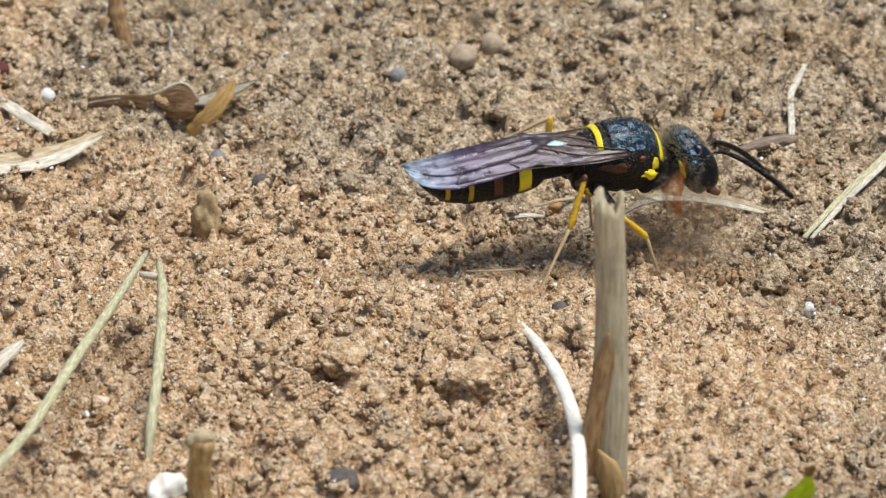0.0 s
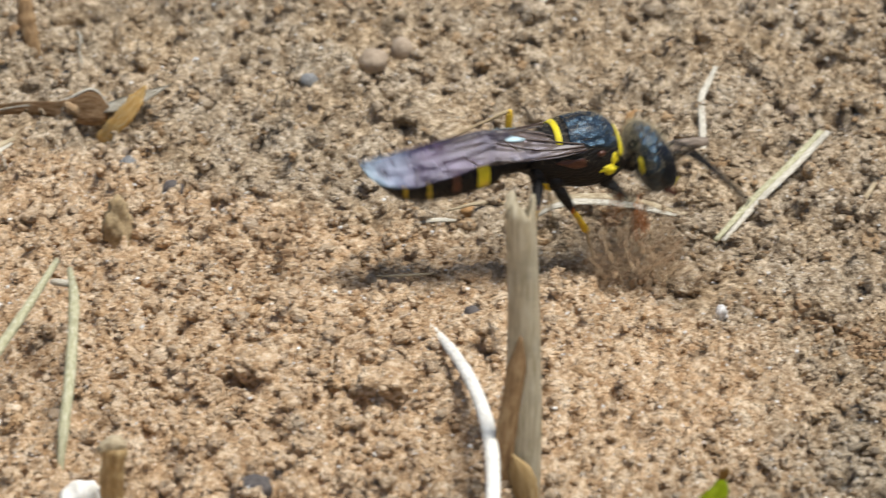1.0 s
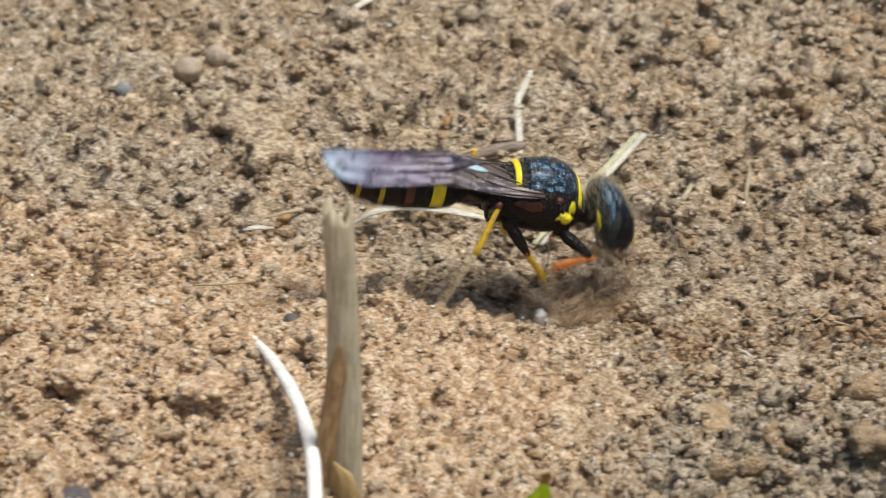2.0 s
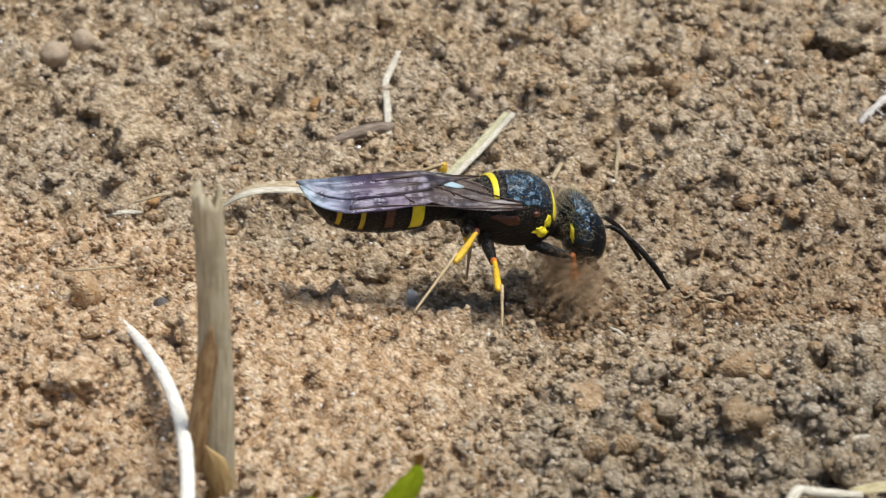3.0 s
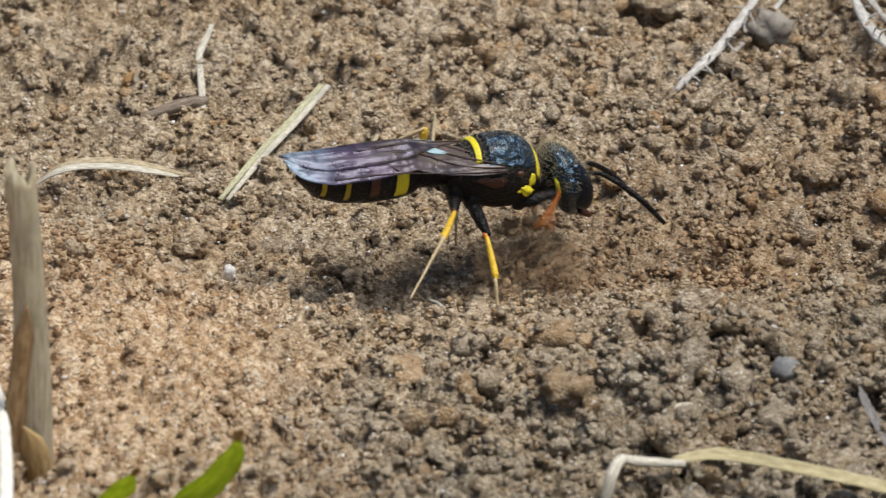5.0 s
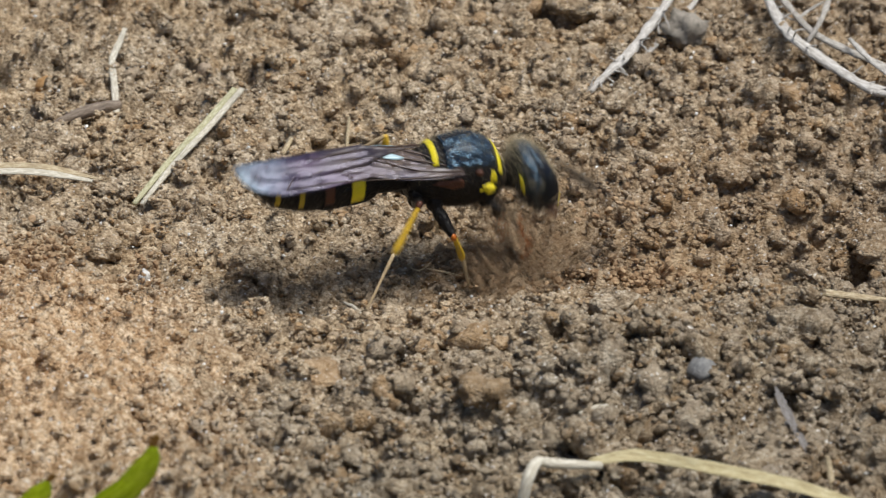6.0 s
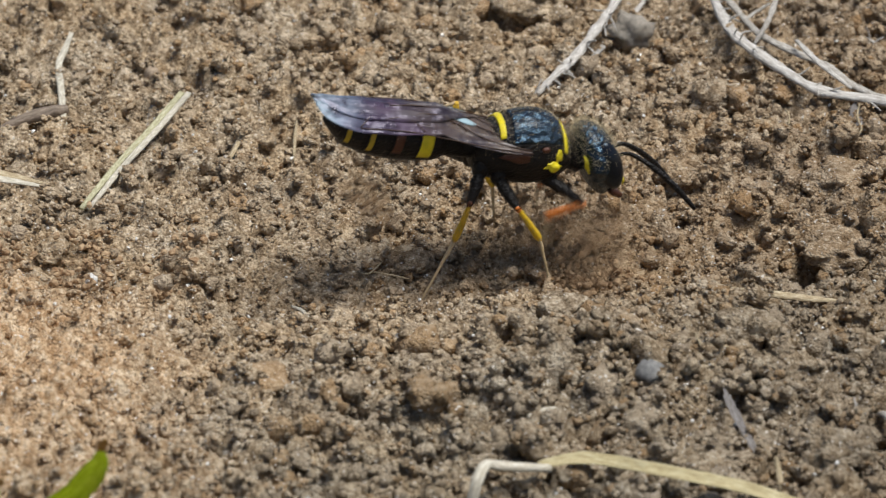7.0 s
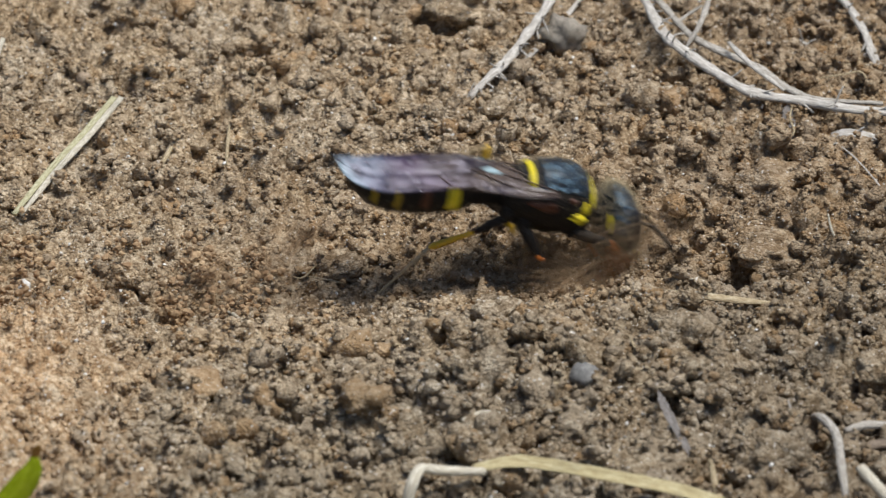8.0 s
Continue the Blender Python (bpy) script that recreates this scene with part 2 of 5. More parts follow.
def crumb_shapes(count, cuts=1):
    """Some rough lumps of radius one, knobbly with smaller grains, as vertices and triangles."""
    shapes = []
    for k in range(count):
        bm = bmesh.new()
        bmesh.ops.create_icosphere(bm, subdivisions=cuts, radius=1.0)
        off = Vector((k * 7.3, k * 3.1, k * 1.7))
        wide, tall = 1 + 0.3 * math.sin(k * 2.1), 0.8 + 0.15 * math.cos(k * 1.3)
        for v in bm.verts:
            d = v.co.normalized()
            s = 1 + 0.6 * noise.noise(d * 1.3 + off) + 0.4 * noise.noise(d * 2.7 + off)
            # flat broken faces
            for j in range(5):
                n = Vector((math.sin(k * 5.1 + j * 2.4), math.cos(k * 3.3 + j * 1.7), math.sin(k * 1.9 + j * 4.1))).normalized()
                lean = d.dot(n)
                if lean > 0.1:
                    s = min(s, 0.78 / lean)
            if cuts > 1:
                s += 0.4 * (0.45 - noise.voronoi(d * 2.8 + off)[0][0]) + 0.3 * noise.noise(d * 6.5 + off)
            if cuts > 2:
                s += 0.24 * (0.4 - noise.voronoi(d * 5.5 + off)[0][0]) + 0.16 * noise.noise(d * 13.0 + off)
            v.co = d * s
            v.co.x *= wide
            v.co.z *= tall
        bm.verts.index_update()
        shapes.append((np.array([v.co[:] for v in bm.verts]), np.array([[v.index for v in f.verts] for f in bm.faces])))
        bm.free()
    return shapes


def coarseness(x, y):
    """How coarse the crumbs lie: fine on the trodden crust and in the trench, coarse in the spoil."""
    spoil = 1 / (1 + math.exp(-((x + 1.0) * 0.86 + (-y - 4.0) * 0.3) / 5.0))
    crust = math.exp(-((x + 4.5) / 6.0) ** 2 - ((y + 13.0) / 8.0) ** 2)
    trench = math.exp(-((y + 1.0) / 4.5) ** 4) * (1 if -18 < x < 21 else 0.2)
    heap = 0.4 * math.exp(-((x - 13.0) / 9.0) ** 2 - ((y + 10.0) / 6.5) ** 2)
    return (0.84 + heap + 0.32 * spoil) * (1 - 0.5 * crust) * (1 - 0.3 * trench)


def make_loose_crumbs(name, count, low, high, power, shapes, seed, hosts=None, clinging=0.0):
    """Loose crumbs strewn on the ground, joined: nobody could count them. Some cling to larger ones, the hosts."""
    r = np.random.default_rng(seed)
    verts, faces, at, centres = [], [], 0, []
    for k in range(count):
        if hosts and r.random() < clinging:
            hx, hy, hz, hs = hosts[int(r.integers(len(hosts)))]
            way = r.normal(0, 1, 3)
            way[2] = abs(way[2]) * 0.8
            x, y, z = np.array((hx, hy, hz)) + way / np.linalg.norm(way) * hs * 0.92
            size = (low + (high - low) * r.random() ** power) * coarseness(x, y)
        else:
            y = r.uniform(-24, 30)
            x = r.uniform(-35.5 - 0.16 * y, 30 + 0.15 * y)
            size = (low + (high - low) * r.random() ** power) * coarseness(x, y)
            z = level(x, y) + 0.5 * size
        v, f = shapes[int(r.integers(len(shapes)))]
        q = Euler(r.uniform(0, 6.28, 3)).to_matrix()
        verts.append(v @ np.array(q).T * size * np.array((1, 1, 0.9)) + np.array((x, y, z)))
        faces.append(f + at)
        at += len(v)
        centres.append((x, y, z, size))
    ob = mesh_from(name, np.concatenate(verts), np.concatenate(faces), CRUMB)
    tagged(ob, "loose rounded crumbs and grains of tan soil", "soil crumbs", kind="stuff")
    return centres


def grit_shapes(count):
    """Rough grains with eight faces."""
    r = np.random.default_rng(31)
    faces = np.array([[0, 2, 4], [2, 1, 4], [1, 3, 4], [3, 0, 4], [2, 0, 5], [1, 2, 5], [3, 1, 5], [0, 3, 5]])
    corners = np.array([[1, 0, 0], [-1, 0, 0], [0, 1, 0], [0, -1, 0], [0, 0, 1], [0, 0, -1]], float)
    return [(corners * r.uniform(0.7, 1.3, (6, 1)) + r.normal(0, 0.12, (6, 3)), faces) for _ in range(count)]


LARGER = make_loose_crumbs("soil_crumbs", 4000, 0.2, 0.54, 2.2, crumb_shapes(18, 2), 3)
LARGER += make_loose_crumbs("small_crumbs", 19000, 0.1, 0.26, 1.6, crumb_shapes(14, 1), 5, LARGER, 0.55)
make_loose_crumbs("fine_grit", 62000, 0.05, 0.13, 1.4, grit_shapes(12), 4, LARGER, 0.6)


def make_quartz_grit():
    """Tiny clear grains that glint in the sun."""
    r = np.random.default_rng(11)
    m = Nodes("quartz_grit", 0.12, 0.7)
    m.base((0.80, 0.78, 0.74))
    shapes = crumb_shapes(5, 1)
    verts, faces, at = [], [], 0
    for k in range(2400):
        y = r.uniform(-24, 30)
        x = r.uniform(-35.5 - 0.16 * y, 30 + 0.15 * y)
        size = 0.03 + 0.07 * r.random() ** 3
        v, f = shapes[k % 5]
        verts.append(v @ np.array(Euler(r.uniform(0, 6.28, 3)).to_matrix()).T * size + np.array((x, y, level(x, y) + 0.12 + size)))
        faces.append(f + at)
        at += len(v)
    ob = mesh_from("quartz_grit", np.concatenate(verts), np.concatenate(faces), m.mat, False)
    tagged(ob, "tiny glinting quartz grains scattered over soil", "quartz grit", kind="stuff")


make_quartz_grit()


def make_ground_clods():
    """The largest loose clods, each a piece of the ground on a shared mesh."""
    r = random.Random(17)
    meshes = []
    for v, f in crumb_shapes(12, 3):
        ob = mesh_from("clod", v, f, CRUMB)
        meshes.append(ob.data)
        bpy.data.objects.remove(ob)
    for k in range(290):
        x, y = r.uniform(-38, 34), r.uniform(-23, 27)
        size = (0.28 + 0.34 * r.random() ** 3) * min(coarseness(x, y), 1.15) ** 1.6
        ob = new("clod", meshes[k % 12])
        ob.parent = GROUND
        ob.matrix_basis = Matrix.LocRotScale((x * MM, y * MM, (level(x, y) + 0.18 * size) * MM), Euler((r.uniform(-0.5, 0.5), r.uniform(-0.5, 0.5), r.uniform(0, 6.28))), (size,) * 3)


make_ground_clods()

# ---- plant litter ----
def fibre(name, dark, mid, light, rough=0.65, along=0.12, thin=0.0):
    """Dead grass: fine streaks that run along the piece, blotched with age."""
    m = Nodes(name, rough, 0.35)
    uv = m.node("UVMap").outputs[0]
    stretch = m.node("Mapping", Scale=(1.0, along, 1.0))
    m.link(uv, stretch.inputs["Vector"])
    streak = m.node("TexNoise", Scale=14.0, Detail=5.0, Roughness=0.65)
    m.link(stretch.outputs[0], streak.inputs["Vector"])
    blot = m.noise(1.1, m.where(), 4)
    colour = m.ramp(streak.outputs["Fac"], (0.3, dark), (0.5, mid), (0.68, light))
    colour = m.mix(m.ramp(blot, (0.52, 0.0), (0.72, 0.55)), colour, tuple(c * 0.55 for c in mid))
    m.base(colour)
    m.bump(m.math("ADD", streak.outputs["Fac"], m.math("MULTIPLY", m.noise(0.08, m.where(), 4), 0.4)), 0.06, 0.8)
    if thin:
        # light shines through a thin blade
        glow = m.node("BsdfTranslucent")
        m.link(colour, glow.inputs["Color"])
        both = m.node("MixShader", Fac=thin)
        m.link(m.out.outputs[0], both.inputs[1])
        m.link(glow.outputs[0], both.inputs[2])
        m.link(both.outputs[0], m.tree.nodes["Material Output"].inputs[0])
    return m.mat


WHITE = fibre("white_straw", (0.60, 0.54, 0.44), (0.80, 0.76, 0.67), (0.88, 0.86, 0.8))
STALK = fibre("stalk_straw", (0.36, 0.28, 0.16), (0.64, 0.55, 0.38), (0.78, 0.71, 0.56), thin=0.35)
STRAW = fibre("dry_straw", (0.22, 0.15, 0.08), (0.42, 0.33, 0.20), (0.60, 0.52, 0.37))
PALE = fibre("bleached_straw", (0.32, 0.27, 0.19), (0.54, 0.49, 0.39), (0.72, 0.69, 0.60))
GREENISH = fibre("greenish_straw", (0.23, 0.21, 0.11), (0.44, 0.41, 0.25), (0.62, 0.59, 0.43))
GREYROOT = fibre("grey_root", (0.2, 0.175, 0.145), (0.38, 0.345, 0.3), (0.58, 0.55, 0.5))
TWIGWOOD = fibre("brown_twig", (0.1, 0.075, 0.055), (0.2, 0.15, 0.11), (0.32, 0.26, 0.2))
DEADLEAF = fibre("dead_leaf", (0.17, 0.09, 0.04), (0.42, 0.27, 0.14), (0.62, 0.46, 0.29), thin=0.4)
SHEATH = fibre("brown_sheath", (0.13, 0.07, 0.03), (0.28, 0.165, 0.075), (0.46, 0.32, 0.17))
FLAP = fibre("flap_brown", (0.22, 0.13, 0.05), (0.42, 0.28, 0.12), (0.56, 0.42, 0.22))
AMBER = fibre("amber_husk", (0.60, 0.36, 0.09), (0.78, 0.55, 0.22), (0.86, 0.72, 0.45), thin=0.6)
PETALSKIN = fibre("papery_skin", (0.18, 0.155, 0.14), (0.31, 0.28, 0.26), (0.46, 0.43, 0.41), thin=0.4)
LIVE = fibre("green_blade", (0.34, 0.43, 0.02), (0.52, 0.62, 0.05), (0.64, 0.71, 0.1), 0.4, thin=0.65)
TIP = fibre("withered_tip", (0.2, 0.1, 0.02), (0.3, 0.17, 0.04), (0.36, 0.25, 0.07), 0.5, thin=0.35)


def curve_points(points, steps):
    """A smooth line through the points."""
    p = [Vector(q) for q in points]
    p = [p[0] * 2 - p[1]] + p + [p[-1] * 2 - p[-2]]
    out = []
    for i in range(1, len(p) - 2):
        for k in range(steps):
            u = k / steps
            a, b, c, d = p[i - 1:i + 3]
            out.append(0.5 * (2 * b + (c - a) * u + (2 * a - 5 * b + 4 * c - d) * u * u + (3 * b - a - 3 * c + d) * u ** 3))
    return out + [p[-2]]


def strand(points, width, thick, sides=10, steps=6, ends=(0.6, 0.4), groove=0.0, fray=0.06, up=(0.0, -0.45, 1.0), seed=1, cup=0.0):
    """A closed strand with an oval, grooved or cupped section along a line; widths taper to the ends. Returns a bmesh."""
    r = random.Random(seed)
    line = curve_points(points, steps)
    bm = bmesh.new()
    uv = bm.loops.layers.uv.new("UVMap")
    rings, run, lengths = [], 0.0, []
    up = Vector(up)
    for i, c in enumerate(line):
        if i:
            run += (c - line[i - 1]).length
        t = (line[min(i + 1, len(line) - 1)] - line[max(i - 1, 0)]).normalized()
        side = t.cross(up).normalized()
        out = side.cross(t)
        s = i / (len(line) - 1)
        taper = min(1, ends[0] + s * 4 * (1 - ends[0]), ends[1] + (1 - s) * 4 * (1 - ends[1]))
        w, h = width * taper * (1 + r.uniform(-fray, fray)) / 2, thick * (0.5 + 0.5 * taper) * (1 + r.uniform(-fray, fray)) / 2
        ring = []
        for k in range(sides):
            a = 2 * math.pi * k / sides
            ca, sa = math.cos(a), math.sin(a)
            dent = 1 - groove * max(0, sa) * (1 - abs(ca)) * 2
            lift = cup * ca * ca * w
            ring.append(bm.verts.new(c + side * (ca * w) + out * (sa * h * dent + lift)))
        rings.append(ring)
        lengths.append(run)
    for i in range(len(rings) - 1):
        for k in range(sides):
            k2 = (k + 1) % sides
            f = bm.faces.new((rings[i][k], rings[i][k2], rings[i + 1][k2], rings[i + 1][k]))
            for loop, (u, v) in zip(f.loops, ((k, i), (k + 1, i), (k + 1, i + 1), (k, i + 1))):
                loop[uv].uv = (u / sides, lengths[v] / max(width, 0.1) * 0.5)
    bm.faces.new(rings[0][::-1])
    bm.faces.new(rings[-1])
    bmesh.ops.recalc_face_normals(bm, faces=bm.faces)
    return bm


def thing(name, label, category, group=""):
    """An empty that carries the parts of a thing."""
    return tagged(new(name), label, category, group)


def litter(name, label, category, points, width, thick, material, group="", **more):
    """One piece of dry plant that lies or leans on the soil, a single mesh."""
    return tagged(part(name, strand(points, width, thick, **more), material), label, category, group)


def make_stub():
    """The broken stem: a hollow cut stalk, a wrapping sheath and a torn flap at its foot."""
    base, top = Vector((-9.45, -20.55, 0.3)), Vector((-9.55, -20.85, 12.4))
    root = thing("straw_stub", "dry cut straw stalk standing upright in the soil", "straw")
    root.location = base * MM
    rise = top - base
    bm = bmesh.new()
    uv = bm.loops.layers.uv.new("UVMap")
    n, m = 24, 22
    r = random.Random(5)
    rings = []
    for i in range(m + 1):
        s = i / m
        outer, inner = [], []
        for k in range(n):
            a = 2 * math.pi * k / n
            wide = 0.68 - 0.16 * s + 0.04 * math.sin(5 * s + 1) + 0.025 * math.sin(a * 7 + s * 2)
            deep = 0.5 - 0.12 * s
            crown = (0.35 * math.sin(a * 3 + 1) + 0.3 * r.random() - 0.25) if i == m else 0
            bend = Vector((0.22 * math.sin(s * 2.6), 0.1 * s, 0))
            mid = rise * s + bend + Vector((0, 0, crown))
            outer.append(bm.verts.new(mid + Vector((math.cos(a) * wide, math.sin(a) * deep, 0))))
            inner.append(bm.verts.new(mid + Vector((math.cos(a) * (wide - 0.13), math.sin(a) * (deep - 0.12), -0.03))))
        rings.append((outer, inner))
    for i in range(m):
        for k in range(n):
            k2 = (k + 1) % n
            for side, order in ((0, 1), (1, -1)):
                vs = (rings[i][side][k], rings[i][side][k2], rings[i + 1][side][k2], rings[i + 1][side][k])[::order]
                f = bm.faces.new(vs)
                for loop, (u, v) in zip(f.loops, ((k, i), (k + 1, i), (k + 1, i + 1), (k, i + 1))[::order]):
                    loop[uv].uv = (u / n * 2.0, v / m * 5.0)
    for k in range(n):
        k2 = (k + 1) % n
        bm.faces.new((rings[m][0][k], rings[m][0][k2], rings[m][1][k2], rings[m][1][k]))
    part("stalk", bm, STALK, root)
    part("sheath", strand([(-0.62, -0.5, -0.2), (-0.55, -0.62, 2.0), (-0.3, -0.66, 4.2), (0.0, -0.6, 6.2), (0.1, -0.55, 7.4)], 0.72, 0.22, ends=(0.9, 0.12), cup=-0.25, up=(0.2, -1, 0.1)), SHEATH, root, "brown withered leaf sheath")
    part("flap", strand([(0.35, -0.62, -0.2), (0.3, -0.8, 1.2), (0.15, -0.85, 2.2), (-0.15, -0.82, 3.1)], 0.95, 0.14, ends=(0.8, 0.05), cup=-0.3, up=(-0.2, -1, 0.2)), FLAP, root, "torn brown flap")
    part("side_rib", strand([(0.62, -0.2, 0), (0.6, -0.22, 4), (0.62, -0.1, 8), (0.5, -0.12, 11.3)], 0.16, 0.18, ends=(1, 0.6), up=(0, -1, 0)), STRAW, root)


make_stub()

litter("white_straw", "thin bleached white straw arching over the soil", "straw",
       [(-14.61, -2.89, -0.2), (-13.01, -8.28, 1.32), (-11.63, -13.91, 2.61), (-10.64, -19.01, 3.41), (-10.07, -24.04, 4.07), (-9.81, -28.7, 4.2), (-9.7, -33.5, 3.4), (-9.7, -38.5, 0.3)],
       0.50, 0.34, WHITE, ends=(0.35, 0.8), seed=2)


def make_green_blade(points, width, seed):
    """A living blade of grass with a withered tip."""
    root = thing("grass_blade", "fresh green blade of grass with a brown tip", "grass", "green blades in front")
    pts = [Vector(p) for p in points]
    k = pts[-1] + (pts[-2] - pts[-1]) * 0.45
    part("blade", strand([*points[:-1], tuple(k)], width, 0.12, ends=(0.85, 0.3), cup=0.35, up=(0.25, -1, 0.4), seed=seed), LIVE, root)
    part("tip", strand([tuple(k), tuple((k + pts[-1]) / 2), points[-1]], width * 0.34, 0.1, ends=(0.9, 0.1), cup=0.3, up=(0.25, -1, 0.4), seed=seed), TIP, root, "withered brown tip")


make_green_blade([(-5.6, -25.6, 0.7), (-4.85, -25.7, 1.8), (-4.12, -25.86, 2.86), (-3.26, -26.5, 3.96), (-2.6, -27.43, 5.36), (-2.25, -28.14, 6.64)], 0.92, 3)
make_green_blade([(-8.1, -24.0, 0.5), (-7.52, -24.33, 1.37), (-6.71, -25.47, 2.71), (-6.06, -26.54, 3.89), (-5.57, -27.19, 4.81)], 0.75, 4)

litter("bent_straw", "short pale straw with a kink, leaning on crumbs", "straw",
       [(-3.83, 16.3, 2.1), (-4.09, 15.44, 1.75), (-4.33, 14.59, 1.45), (-4.23, 12.66, 1.25), (-4.13, 10.7, 0.95), (-3.94, 9.0, 0.3)], 0.28, 0.2, PALE, ends=(0.7, 0.6), groove=0.4, seed=6)
litter("twig", "short dark brown twig half sunk in soil", "twig",
       [(-6.6, 9.8, 0.75), (-5.55, 10.35, 1.0), (-4.67, 10.72, 1.1), (-4.0, 11.0, 1.05)], 0.5, 0.48, TWIGWOOD, ends=(0.55, 0.9), fray=0.12, seed=7)


def make_split_straw():
    """A straw split lengthwise into two strips."""
    root = thing("split_straw", "greenish dry straw split lengthwise, lying on soil", "straw")
    line = [(0.66, 10.8, 1.75), (-0.63, 8.58, 1.15), (-1.85, 6.72, 0.6), (-3.25, 3.75, 0.1)]
    part("strip", strand([(x - 0.15, y + 0.05, z) for x, y, z in line], 0.27, 0.22, ends=(0.95, 0.75), groove=0.5, fray=0.04, seed=8), GREENISH, root)
    part("strip", strand([(x + 0.13, y - 0.04, z + 0.02) for x, y, z in line], 0.26, 0.22, ends=(0.9, 0.6), groove=0.4, fray=0.04, seed=9), PALE, root)


make_split_straw()


def make_dry_blade(name, label, line, width, strips, material, edge, seed, rise=0.0):
    """A flat dead blade made of a few ribs side by side."""
    root = thing(name, label, "dry leaf")
    for k in range(strips):
        s = (k / (strips - 1) - 0.5) if strips > 1 else 0
        pts = [(x + 0.1 * s, y + s * width * 1.3 * math.sin(math.pi * (0.12 + 0.8 * i / (len(line) - 1))), z + s * rise + 0.03 * (k % 2)) for i, (x, y, z) in enumerate(line)]
        part("rib", strand(pts, width / strips * 2.0, 0.13, ends=(0.3, 0.2), groove=0.3, seed=seed + k), material if k % 2 else edge, root)


make_dry_blade("dead_grass", "flat bleached grass blade lying on crumbs", [(-10.52, 5.02, 0.20), (-9.64, 4.96, 0.85), (-8.67, 5.09, 1.05), (-7.16, 5.10, 1.01), (-5.87, 5.27, 0.69), (-4.50, 5.51, 0.22)], 0.34, 2, STRAW, PALE, 20)
make_dry_blade("dead_grass", "broad pale dead grass blade on soil", [(-37.0, 6.0, 0.6), (-35.7, 6.32, 0.7), (-33.88, 6.92, 0.75), (-32.6, 7.44, 1.0), (-31.35, 8.51, 1.3)], 0.62, 2, STRAW, PALE, 30, 0.1)
litter("straw_flake", "small white flake of straw", "straw", [(-15.23, 4.23, 0.20), (-14.27, 4.37, 0.32), (-13.46, 4.46, 0.28)], 0.22, 0.1, PALE, ends=(0.4, 0.4))
litter("straw_flake", "small white splinter of straw", "straw", [(-11.9, 23.5, 1.4), (-11.2, 24.5, 1.6), (-10.7, 25.4, 1.5)], 0.3, 0.12, PALE, ends=(0.4, 0.6))
litter("straw_length", "flattened pale straw lying on soil", "straw", [(-37.6, 13.6, 0.9), (-36.0, 12.0, 1.0), (-34.73, 10.59, 0.95), (-32.7, 8.8, 0.6)], 0.55, 0.18, PALE, groove=0.5, ends=(0.9, 0.4), seed=11)


def make_reeds():
    """Two bleached green stems that lean together, joined at the knee."""
    root = thing("bent_reed", "thin pale green grass stem folded over", "grass stem")
    part("stem", strand([(-31.4, -24.2, 0.2), (-30.39, -24.31, 2.0), (-29.66, -23.81, 3.16), (-28.86, -21.64, 3.64), (-28.12, -17.76, 4.15), (-27.41, -13.45, 4.32), (-27.03, -8.29, 3.95)], 0.4, 0.36, ends=(0.9, 0.6), seed=12), GREENISH, root)
    part("stem", strand([(-26.56, -8.25, 3.6), (-25.89, -11.78, 4.0), (-25.32, -16.69, 3.6), (-25.28, -18.72, 2.5), (-25.36, -19.9, 0.7)], 0.4, 0.36, ends=(0.55, 0.5), seed=13), GREENISH, root)
    part("node", strand([(-27.07, -9.3, 3.6), (-26.68, -9.6, 3.7), (-26.2, -9.9, 3.8)], 0.3, 0.25, seed=14), PALE, root)


make_reeds()


def make_white_husk():
    """A pale lump with a brown stalk close to the camera."""
    root = thing("seed_husk", "white papery seed husk with brown stalk", "seed husk")
    bm = bmesh.new()
    bmesh.ops.create_icosphere(bm, subdivisions=4, radius=1)
    for v in bm.verts:
        v.co *= 1 + 0.25 * noise.noise(v.co * 1.6) + 0.05 * noise.noise(v.co * 6)
        v.co = Vector((v.co.x * 0.75, v.co.y * 0.8, v.co.z * 0.8)) + Vector((-24.1, -22.6, 1.65))
    part("husk", bm, HUSKWHITE, root, "white papery husk")
    part("stalk", strand([(-22.95, -23.0, 0.6), (-23.0, -23.2, 2.4), (-22.9, -23.4, 3.5), (-22.75, -23.5, 4.3)], 0.85, 0.7, ends=(0.9, 1.0), fray=0.12, seed=15), FLAP, root, "brown withered stalk")
    part("cap", strand([(-23.3, -23.45, 4.0), (-22.9, -23.5, 4.35), (-22.4, -23.5, 4.3)], 0.6, 0.5, fray=0.2, seed=16), STRAW, root)


HUSK = Nodes("white_husk", 0.7, 0.3)
HUSK.base(HUSK.ramp(HUSK.noise(0.5, HUSK.where(), 4), (0.3, (0.74, 0.69, 0.58)), (0.6, (0.86, 0.83, 0.76))))
HUSK.bump(HUSK.noise(0.2, HUSK.where(), 5), 0.08, 0.7)
HUSKWHITE = HUSK.mat
make_white_husk()


